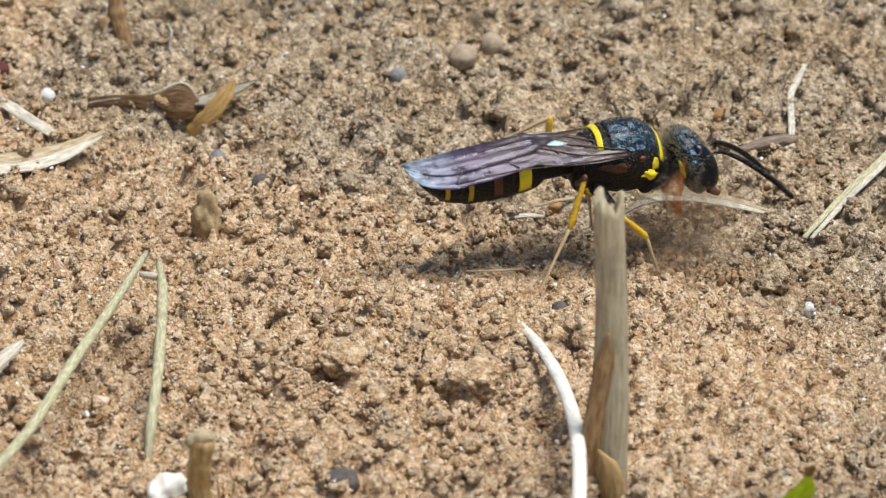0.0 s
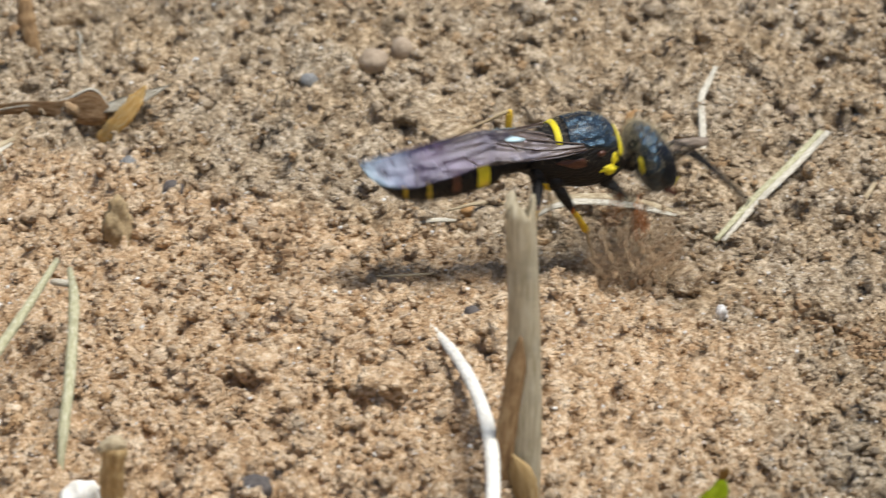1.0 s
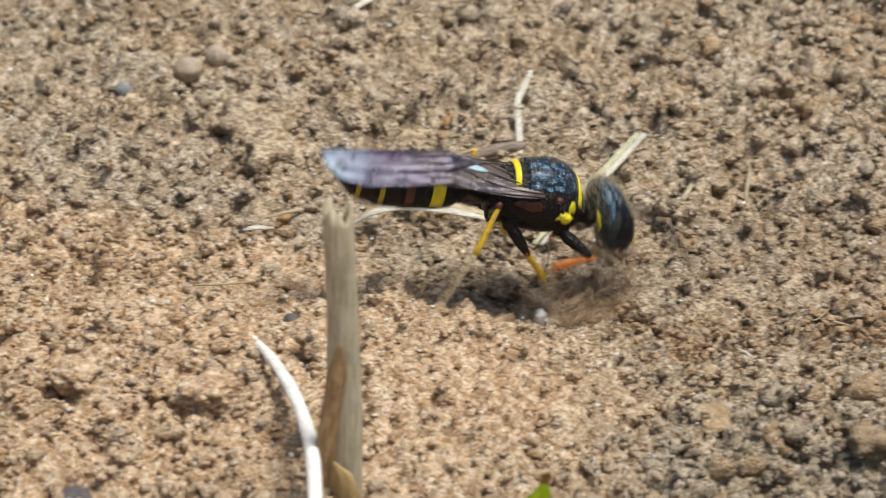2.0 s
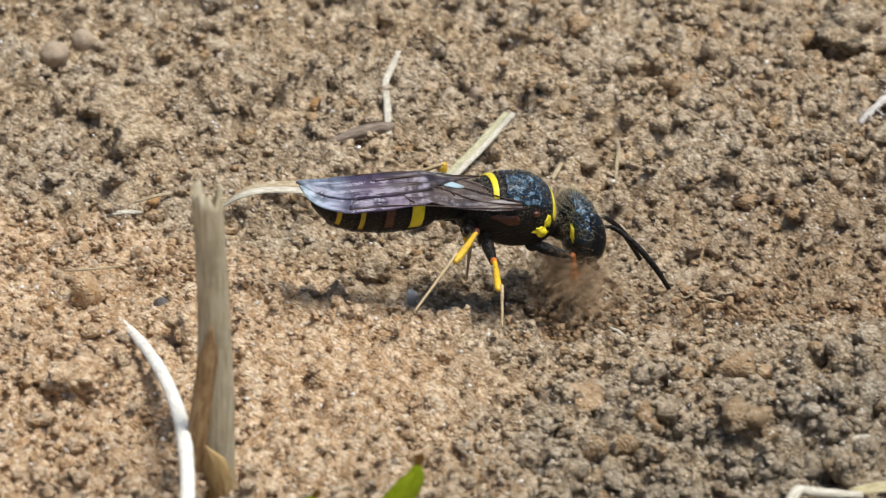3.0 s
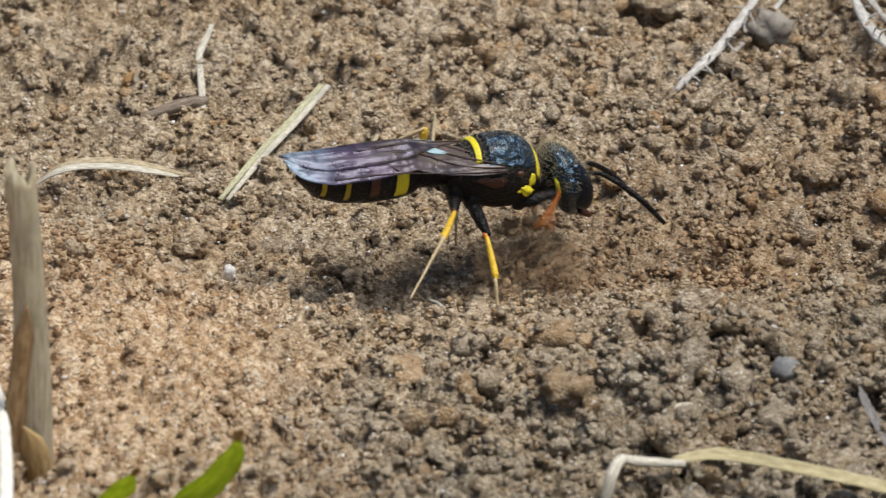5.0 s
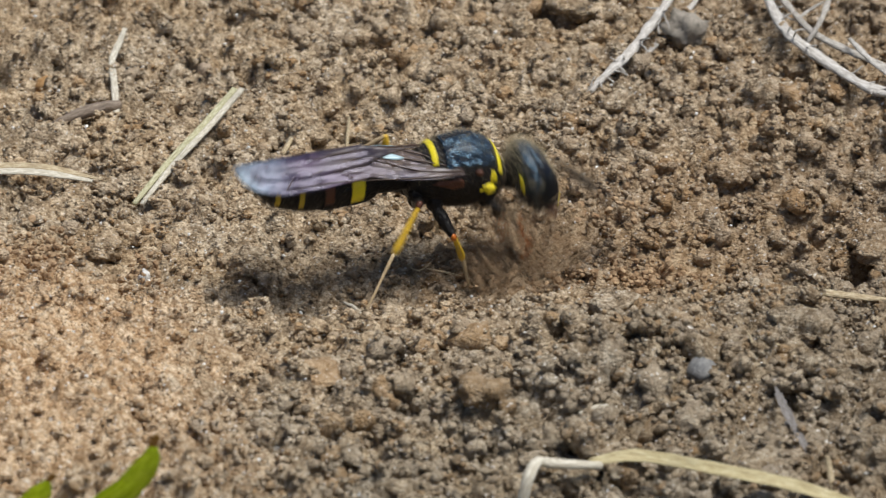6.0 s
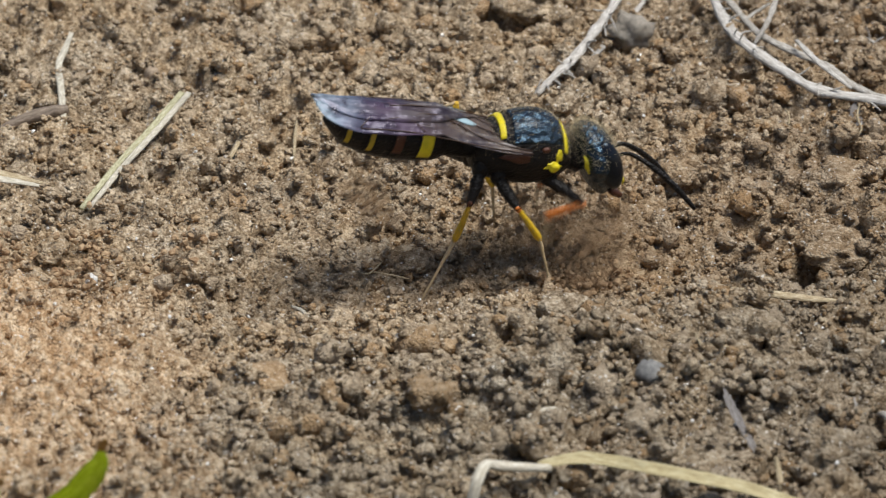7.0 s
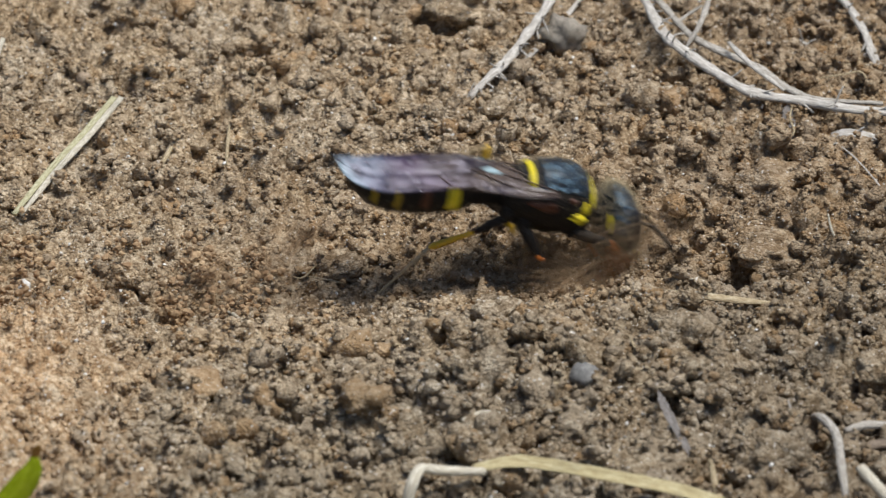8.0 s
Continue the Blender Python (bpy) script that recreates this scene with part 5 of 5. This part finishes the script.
# seconds; middle of the thorax in millimetres; nose-down tilt; extra tilt of the head; heading; droop of the abdomen and wings
BODY = [
    (0.0, -10.36, 1.50, 4.30, 5.8, 0.0, 25.4, 8.0),
    (0.1, -10.65, 1.46, 4.42, 4.9, 3.5, 25.3, 6.8),
    (0.2, -11.12, 1.42, 4.32, -1.3, 6.2, 25.3, 5.6),
    (0.3, -10.95, 1.38, 4.35, -2.9, 7.4, 25.8, 4.4),
    (0.4, -11.58, 1.34, 4.51, 7.6, 9.9, 26.8, 3.2),
    (0.5, -10.52, 1.30, 4.67, 2.8, 10.1, 27.1, 2.0),
    (0.6, -10.19, 1.26, 4.86, 9.4, -1.6, 26.5, 3.4),
    (0.7, -9.52, 1.22, 4.90, 8.8, 6.7, 25.8, 4.8),
    (0.8, -9.95, 1.18, 4.90, 16.1, 13.6, 25.6, 6.2),
    (0.9, -8.84, 1.14, 5.57, 0.7, 12.8, 25.5, 7.6),
    (1.0, -8.53, 1.10, 4.89, 5.5, 5.2, 24.3, 9.0),
    (1.1, -8.55, 1.06, 4.68, 18.7, 9.8, 21.6, 8.2),
    (1.2, -8.23, 1.02, 4.55, 13.2, 1.9, 18.3, 7.4),
    (1.3, -6.78, 0.98, 4.18, 7.6, 3.0, 15.0, 6.6),
    (1.4, -6.84, 0.94, 4.00, 9.8, 2.6, 12.1, 5.8),
    (1.5, -4.81, 0.90, 3.84, 6.8, 10.0, 10.0, 5.0),
    (1.6, -4.91, 0.71, 3.78, 8.4, 6.0, 9.3, 4.6),
    (1.7, -3.12, 0.53, 3.81, 9.9, 12.4, 10.7, 4.2),
    (1.8, -3.53, 0.34, 4.09, 9.9, 9.9, 13.4, 3.8),
    (1.9, -3.30, 0.16, 4.40, 6.2, 14.0, 15.5, 3.4),
    (2.0, -3.11, -0.03, 3.88, 13.6, 4.6, 16.0, 3.0),
    (2.1, -1.67, -0.21, 2.96, 11.9, 10.4, 15.2, 3.5),
    (2.2, -2.00, -0.40, 3.27, 14.9, 7.6, 14.0, 3.9),
    (3.3, 1.43, -1.35, 2.76, 17.1, 2.5, 23.7, 9.1),
    (3.4, 1.75, -1.42, 2.60, 23.0, -7.3, 24.1, 9.5),
    (3.5, 3.03, -1.50, 2.96, 15.0, 1.3, 24.6, 10.0),
    (3.6, 3.25, -1.47, 2.90, 16.8, -2.3, 24.9, 7.4),
    (3.7, 2.66, -1.45, 2.34, 19.3, -1.2, 24.6, 4.8),
    (3.8, 3.37, -1.43, 2.85, 8.9, -1.2, 23.4, 2.2),
    (3.9, 3.47, -1.40, 2.84, 4.9, 3.0, 22.1, -0.4),
    (4.0, 4.13, -1.38, 2.99, 7.2, 5.2, 21.9, -3.0),
    (4.1, 3.60, -1.35, 2.78, 3.8, 6.8, 22.1, -2.0),
    (4.2, 4.31, -1.32, 3.03, 4.5, -0.7, 21.7, -1.0),
    (5.3, 6.97, -0.55, 3.42, 12.7, 0.1, 22.2, 6.6),
    (5.4, 6.20, -0.53, 3.30, 9.4, 4.5, 21.9, 7.3),
    (5.5, 7.63, -0.50, 3.18, 0.8, 8.0, 21.4, 8.0),
    (5.6, 8.26, -0.45, 3.46, 7.4, 4.9, 21.1, 6.6),
    (5.7, 7.74, -0.41, 3.04, 4.8, 7.3, 20.3, 5.2),
    (5.8, 7.90, -0.36, 2.93, 5.2, 8.1, 18.8, 3.8),
    (5.9, 8.38, -0.31, 3.00, 1.4, 9.1, 17.0, 2.4),
    (6.0, 8.73, -0.27, 3.13, 2.8, 10.0, 15.9, 1.0),
    (6.1, 9.38, -0.22, 2.86, 19.9, 7.7, 16.3, 1.2),
    (6.2, 8.74, -0.17, 2.87, 8.3, 12.3, 18.0, 1.4),
    (6.3, 8.73, -0.13, 2.75, 20.7, 7.1, 19.3, 1.6),
    (6.4, 9.19, -0.08, 2.83, 9.1, 7.6, 18.8, 1.8),
    (6.5, 11.77, -0.03, 2.91, 21.0, 14.0, 16.7, 2.0),
    (6.6, 12.57, 0.01, 2.68, 18.6, 10.3, 14.9, 0.2),
    (6.7, 11.36, 0.06, 3.25, 0.0, 14.0, 14.2, -1.6),
    (6.8, 11.43, 0.11, 3.20, -0.6, 9.1, 14.2, -3.4),
    (6.9, 12.79, 0.15, 4.22, 1.4, 14.0, 14.6, -5.2),
    (7.0, 13.16, 0.20, 3.89, 8.8, 3.9, 14.4, -7.0),
    (7.1, 12.91, 0.20, 3.64, 9.8, 8.8, 13.2, -5.6),
    (7.2, 13.61, 0.20, 3.50, 11.2, 3.5, 11.3, -4.2),
    (7.3, 13.30, 0.20, 3.26, 17.3, 6.4, 10.0, -2.8),
    (7.4, 14.48, 0.20, 3.22, 11.4, 6.2, 9.8, -1.4),
    (7.5, 13.85, 0.20, 3.08, 25.2, 7.5, 10.2, 0.0),
    (7.6, 15.13, 0.20, 2.80, 23.5, -2.0, 10.6, 1.0),
    (7.7, 14.86, 0.20, 3.02, 15.5, 13.8, 11.1, 2.0),
    (7.8, 15.89, 0.20, 2.70, 15.2, 14.0, 11.9, 3.0),
    (7.9, 15.54, 0.20, 2.58, 17.0, 14.0, 12.5, 4.0),
    (8.0, 16.68, 0.20, 1.88, 15.0, 13.8, 13.0, 5.0),
]
# seconds; where the right middle and right hind foot stand
FEET = [
    (0.0, -8.80, 0.50, -0.13, -13.15, -2.34, 0.12),
    (0.1, -8.69, 0.54, -0.15, -13.01, -1.85, 0.06),
    (0.2, -9.13, 0.81, -0.18, -13.17, -2.32, 0.12),
    (0.3, -9.26, 1.26, -0.33, -13.17, -2.09, 0.10),
    (0.4, -9.66, 1.92, -0.49, -12.99, -1.78, 0.04),
    (0.5, -9.20, 1.73, -0.46, -12.99, -1.73, 0.04),
    (0.6, -8.80, 1.85, -0.49, -12.44, -1.16, -0.02),
    (0.7, -8.42, 1.94, -0.51, -11.95, -0.90, -0.02),
    (0.8, -8.60, 1.78, -0.55, -11.90, -0.86, 0.00),
    (0.9, -7.73, 1.05, -0.56, -11.56, -0.14, -0.30),
    (1.0, -7.73, 1.78, -0.60, -11.33, -0.02, -0.32),
    (1.1, -7.47, 1.35, -0.36, -11.20, 0.10, -0.33),
    (1.2, -7.41, 1.30, -0.42, -11.03, 0.16, -0.33),
    (1.3, -5.91, 0.56, -0.68, -10.08, 2.87, -0.40),
    (1.4, -6.10, 0.48, -0.70, -10.12, 2.03, -0.33),
    (1.5, -5.08, 0.41, -0.88, -9.42, -2.38, 0.45),
    (1.6, -4.80, -0.12, -1.13, -9.29, -2.23, 0.34),
    (1.7, -3.86, 0.92, -0.96, -7.96, -0.91, -0.04),
    (1.8, -3.14, -0.09, -1.00, -7.06, 0.13, -0.67),
    (1.9, -3.12, 0.13, -0.96, -7.04, 0.03, -0.69),
    (2.0, -2.72, -0.24, -1.01, -6.96, -3.64, 0.51),
    (2.1, -1.77, -4.81, 0.33, -6.47, -3.43, 0.25),
    (2.2, -1.69, -4.70, 0.29, -5.80, -2.00, 0.22),
    (3.3, 1.13, -7.79, 0.22, -1.99, -10.34, 1.68),
    (3.4, 2.91, -2.40, -2.19, -1.37, -8.05, 0.58),
    (3.5, 3.85, -1.56, -1.79, 0.68, -1.13, -1.18),
    (3.6, 4.07, -1.67, -1.85, -0.26, -8.31, 0.44),
    (3.7, 4.15, -6.83, 0.05, 0.49, -7.91, 0.20),
    (3.8, 4.44, -6.86, 0.02, 0.54, -8.45, 0.22),
    (3.9, 4.04, -3.47, -1.40, 0.51, -8.47, 0.28),
    (4.0, 4.37, -6.95, -0.00, 0.83, -9.23, 0.54),
    (4.1, 4.59, -5.48, -0.52, 1.03, -8.22, 0.08),
    (4.2, 4.52, -6.76, 0.04, 0.84, -9.33, 0.52),
    (5.3, 7.49, -2.76, -1.53, 3.39, -8.06, 0.10),
    (5.4, 7.33, -1.67, -1.26, 4.04, -3.48, -1.35),
    (5.5, 7.61, -4.19, -0.96, 3.73, -7.70, -0.06),
    (5.6, 8.50, -1.31, -1.63, 4.59, -2.63, -1.58),
    (5.7, 8.22, -1.20, -1.30, 4.18, -2.57, -1.77),
    (5.8, 8.48, -1.22, -1.52, 4.73, -2.63, -1.56),
    (5.9, 8.82, -0.78, -1.74, 4.88, -2.46, -1.61),
    (6.0, 9.14, -0.83, -1.80, 4.93, -4.35, -1.08),
    (6.1, 9.30, -0.72, -1.58, 6.24, -0.64, -1.31),
    (6.2, 9.00, -0.88, -1.86, 4.70, -0.50, -1.32),
    (6.3, 8.85, -0.46, -1.68, 4.98, -0.98, -1.59),
    (6.4, 9.01, -0.71, -1.65, 5.12, -1.21, -1.58),
    (6.5, 10.12, -0.25, -1.62, 7.78, -0.62, -1.40),
    (6.6, 11.59, -0.12, -1.68, 7.57, -0.95, -1.46),
    (6.7, 11.87, -1.70, -1.55, 7.22, -1.63, -1.26),
    (6.8, 12.13, -0.79, -1.87, 7.21, -1.21, -1.36),
    (6.9, 13.71, 0.61, -1.33, 9.26, -0.05, -1.60),
    (7.0, 13.96, -1.27, -0.90, 9.17, -1.05, -1.88),
    (7.1, 13.72, 0.61, -1.33, 9.26, -0.84, -1.71),
    (7.2, 14.23, -1.38, -1.17, 9.36, -0.96, -1.77),
    (7.3, 13.56, 0.61, -1.30, 9.36, -0.83, -1.65),
    (7.4, 14.30, 0.59, -1.57, 9.85, 0.01, -1.52),
    (7.5, 14.28, 0.61, -1.57, 9.86, -0.14, -1.60),
    (7.6, 14.55, 0.18, -1.71, 9.68, -0.23, -1.64),
    (7.7, 14.51, 0.84, -1.49, 9.94, -0.22, -1.64),
    (7.8, 14.71, 0.84, -1.47, 9.94, -0.13, -1.63),
    (7.9, 14.55, 0.44, -1.66, 10.15, 0.07, -1.46),
    (8.0, 15.74, 0.97, -1.55, 9.99, -0.50, -1.72),
]


# moments when the whole body shakes with the digging
SHAKES = (0.4, 0.6, 1.1, 1.3, 2.0, 3.5, 3.7, 3.9, 4.1, 5.4, 6.0, 6.3, 6.5, 7.1, 7.3, 7.5, 7.7)


def shaken():
    """The body rows with a quick rocking added at those moments."""
    rows = []
    for t, x, y, z, tilt, nod, turn, sway in BODY:
        if t in SHAKES:
            rows += [(t - 1 / 30, x - 0.22, y, z + 0.18, tilt - 4.2, nod - 5, turn, sway), (t, x, y, z, tilt, nod, turn, sway), (t + 1 / 30, x + 0.22, y, z - 0.18, tilt + 4.2, nod + 5, turn, sway)]
        else:
            rows.append((t, x, y, z, tilt, nod, turn, sway))
    return rows


def digging(t):
    """How hard it digs at a time, from 0 to 1."""
    return max(math.exp(-((t - s) / 0.13) ** 2) for s in (*SHAKES, 0.0, 0.9, 2.7, 3.0, 4.6, 4.9, 6.9, 7.0, 7.9))


def body_at(t):
    """The wasp's pose, by straight lines between the rows."""
    ts = [r[0] for r in BODY]
    x, y, z, tilt, turn = (float(np.interp(t, ts, [r[c] for r in BODY])) for c in (1, 2, 3, 4, 6))
    return pose(x, y, z, 0, tilt, turn)


def along(way, up=Vector((0, 0, 1))):
    """The turn that lays a bone's x along way."""
    x = way.normalized()
    y = up.cross(x)
    y = y.normalized() if y.length > 1e-4 else Vector((0, 1, 0))
    z = x.cross(y)
    return Matrix((x, y, z)).transposed().to_4x4()


def leg_rows(kind, side, feet):
    """Poses of femur, tibia, tarsus and knee for feet given in the wasp's space, by (seconds, place)."""
    (hx, hy, hz), a, b, c = LEGS[kind]
    hip = Vector((hx, side * hy, hz))
    rows = [[], [], [], []]
    for t, foot in feet:
        f = Vector(foot) - hip
        back = (-f.normalized() * 0.75 + Vector((0.35 if kind == "hind" else -0.1, 0, 0.75))).normalized()
        ankle = f + back * c
        reach = ankle.length
        if reach > a + b - 0.06:
            shift = ankle.normalized() * (reach - (a + b - 0.06))
            ankle, f = ankle - shift, f - shift
            reach = a + b - 0.06
        cosine = max(-1, min(1, (a * a + reach * reach - b * b) / (2 * a * reach)))
        d = ankle.normalized()
        pole = Vector({"hind": (-0.3, side * 0.9, 0.1), "middle": (0.15, side * 0.9, -0.25), "front": (1.0, side * 0.35, 0.0)}[kind])
        pole = (pole - d * pole.dot(d)).normalized()
        knee = d * (a * cosine) + pole * (a * math.sqrt(1 - cosine * cosine))
        for k, (place, way) in enumerate(((Vector(), knee), (knee, ankle - knee), (ankle, f - ankle), (knee, ankle - knee))):
            m = along(way, Vector((0.2, side * 0.9, 0.3)))
            m.translation = place * MM
            rows[k].append((t, m))
    return rows


ROUGH_GRAINS = crumb_shapes(6, 1)


def grains(name, count, spread, low, high, material, r):
    """A loose handful of rough grains about one place."""
    verts, faces, at = [], [], 0
    for k in range(count):
        v, f = ROUGH_GRAINS[k % 6]
        size = low + high * r.random() ** 2
        turn = np.array(Euler((r.uniform(0, 6), r.uniform(0, 6), r.uniform(0, 6))).to_matrix())
        verts.append(v @ turn.T * size + np.array([r.gauss(0, w) for w in spread]))
        faces.append(f + at)
        at += len(v)
    return mesh_from(name, np.concatenate(verts), np.concatenate(faces), material, False)


# how far back and how far aside the large clod flies
LANDING = (15.55, -3.34)


def make_thrown_crumbs():
    """Crumbs that the wasp throws back: where each starts, when it flies, where it comes to rest."""
    r = random.Random(21)
    shapes = []
    thrown = []
    for k, t in enumerate([0.32, 0.36, 0.75, 0.78, 1.28, 1.3, 1.45, 1.95, 1.98, 2.6, 3.0, 3.38, 3.4, 3.42, 3.44, 3.46, 3.62, 3.64, 3.85, 4.6, 4.9, 5.3, 5.34, 6.02, 6.05, 6.42, 6.44, 6.85, 7.05, 7.24, 7.26, 7.4, 7.41, 7.42, 7.44, 7.45, 7.64, 7.72, 7.74, 7.95, 7.96]):
        size = r.uniform(0.16, 0.42)
        bm = bmesh.new()
        bmesh.ops.create_icosphere(bm, subdivisions=2, radius=size)
        for v in bm.verts:
            v.co *= 1 + 0.35 * noise.noise(v.co * 3 / size + Vector((k, 0, 0))) + 0.2 * noise.noise(v.co * 7 / size)
        ob = part("flying_crumb", bm, CRUMB)
        tagged(ob, "small crumb of soil thrown back by the wasp", "soil crumb", "thrown crumbs")
        thrown.append((ob, t, size, r.uniform(-3.0, 2.0), r.uniform(7, 15), r.uniform(1.0, 3.5), r.uniform(0.14, 0.22)))
    bm = bmesh.new()
    bmesh.ops.create_icosphere(bm, subdivisions=3, radius=0.75)
    for v in bm.verts:
        v.co *= 1 + 0.3 * noise.noise(v.co * 2) + 0.16 * noise.noise(v.co * 6)
        v.co.z *= 0.72
    ob = tagged(part("flying_crumb", bm, CRUMB), "larger grey clod that lands beside the white straw", "soil crumb", "thrown crumbs")
    thrown.append((ob, 2.75, 0.75, LANDING[1], LANDING[0], 3.0, 0.25))
    # sprays of fine soil, thrown as a whole
    for k, t in enumerate([0.24, 0.62, 0.66, 1.24, 1.9, 2.7, 3.36, 3.4, 3.6, 3.78, 4.5, 5.27, 5.3, 5.98, 6.0, 6.38, 6.4, 6.8, 7.2, 7.36, 7.39, 7.4, 7.42, 7.43, 7.45, 7.62, 7.84, 7.87, 3.39, 3.43, 6.41, 7.93]):
        ob = grains("soil_spray", 90, (0.9, 0.6, 0.4), 0.05, 0.17, RAKED_LOAM.mat, r)
        tagged(ob, "handful of fine loose soil flung by the wasp", "loose soil", "thrown soil", "stuff")
        thrown.append((ob, t, 0.25, r.uniform(-2.2, 1.2), r.uniform(9, 15), r.uniform(3.0, 6.5), r.uniform(0.18, 0.28)))
    return thrown


RAKED_LOAM = Nodes("raked_loam", 0.95, 0.1)
RAKED_LOAM.base(RAKED_LOAM.ramp(RAKED_LOAM.noise(0.3, RAKED_LOAM.own(), 5), (0.35, (0.22, 0.13, 0.07)), (0.65, (0.50, 0.36, 0.22))))
RAKED_LOAM.bump(RAKED_LOAM.noise(0.1, RAKED_LOAM.own(), 4), 0.05, 0.8)


def make_raked_soil():
    """Loose soil that the forelegs drag to and fro."""
    r = random.Random(33)
    clumps = []
    for k in range(7):
        ob = grains("raked_soil", 170, (0.75, 0.45, 0.6), 0.035, 0.1, RAKED_LOAM.mat, r)
        clumps.append(tagged(ob, "loose soil raked back by the wasp's forelegs", "loose soil", "raked soil", "stuff"))
    return clumps


RAKED = make_raked_soil()
WASP, HEAD, BELLY, WASP_LEGS = make_wasp()
THROWN = make_thrown_crumbs()


def motions():
    walk(WASP, [(t, pose(x * MM, y * MM, z * MM, 0, tilt, turn)) for t, x, y, z, tilt, nod, turn, sway in shaken()])
    walk(HEAD, [(t, pose(1.45 * MM, 0, -0.3 * MM, 0, nod, 0)) for t, x, y, z, tilt, nod, turn, sway in shaken()])
    # abdomen and wings hinge at the waist
    waist = Matrix.Translation((-1.6 * MM, 0, 0))
    for hinged in (o for o in WASP.children if o.name.startswith(("abdomen", "forewing"))):
        rest = hinged.matrix_basis.copy()
        walk(hinged, [(t, waist @ pose(0, 0, 0, 0, -sway, 0) @ waist.inverted() @ rest) for t, x, y, z, tilt, nod, turn, sway in BODY])
    for side in (-1, 1):
        for kind in LEGS:
            feet = []
            if kind == "front":
                # fast raking strokes under the head
                for t in [k / 30 for k in range(241)]:
                    w = t * 2 * math.pi * 10.4 + (0.6 if side > 0 else 0)
                    feet.append((t, (2.3 + 1.5 * math.sin(w), side * (0.95 + 0.3 * math.cos(w)), -3.9 + 0.9 * math.cos(w))))
            else:
                for row in FEET:
                    t = row[0]
                    if side < 0:
                        place = Vector(row[1:4] if kind == "middle" else row[4:7])
                        feet.append((t, tuple(body_at(t).inverted() @ place)))
                    elif kind == "middle":
                        feet.append((t, (0.2, 2.4, -4.0)))
                    else:
                        feet.append((t, (-4.2, 3.0, -0.7 + 0.3 * math.sin(t * 9))))
            leg = WASP_LEGS[(kind, side)]
            bones = {name: next(o for o in leg.children if o.name.startswith(name)) for name in ("femur", "tibia", "tarsus", "knee")}
            for name, rows in zip(("femur", "tibia", "tarsus", "knee"), leg_rows(kind, side, feet)):
                walk(bones[name], rows)
    for k, ob in enumerate(RAKED):
        rows = []
        for t in [i / 30 for i in range(241)]:
            w = t * 2 * math.pi * (8.1 + 0.9 * k) + 1.7 * k
            p = body_at(t) @ Vector((2.3 + 1.5 * math.sin(w), 0.9 - 0.45 * k, -3.2))
            p.z = level(p.x, p.y) - 0.1 + (0.45 + 1.05 * digging(t)) * max(0.0, math.cos(w) + 1.0)
            rows.append((t, pose(*(p * MM), 25 * math.sin(w), 30 * math.cos(w), 20 * math.sin(w + 1))))
        walk(ob, rows)
    for ob, t, size, side, far, high, span in THROWN:
        start = body_at(max(t, 0.0)) @ Vector((1.6, side * 0.4, -3.6))
        x1, y1 = start.x - far, start.y + side
        end = Vector((x1, y1, level(x1, y1) + size * 0.4))
        z0 = level(start.x, start.y) - size * 0.5
        rest = Vector((start.x, start.y, z0))
        rows = [(0.0, pose(*(rest * MM), 0, 0, 0)), (t, pose(*(rest * MM), 0, 0, 0))]
        for k in range(1, 6):
            s = k / 5
            p = rest.lerp(end, s) + Vector((0, 0, 4 * high * s * (1 - s)))
            rows.append((min(t + span * s, 8.0 - 0.034 * (5 - k)), pose(*(p * MM), 70 * s, 60 * s, 80 * s)))
        if rows[-1][0] < 7.9:
            rows.append((8.0, rows[-1][1]))
        rows = [q for i, q in enumerate(rows) if i == 0 or frame(q[0]) > frame(rows[i - 1][0])]
        walk(ob, rows)


motions()
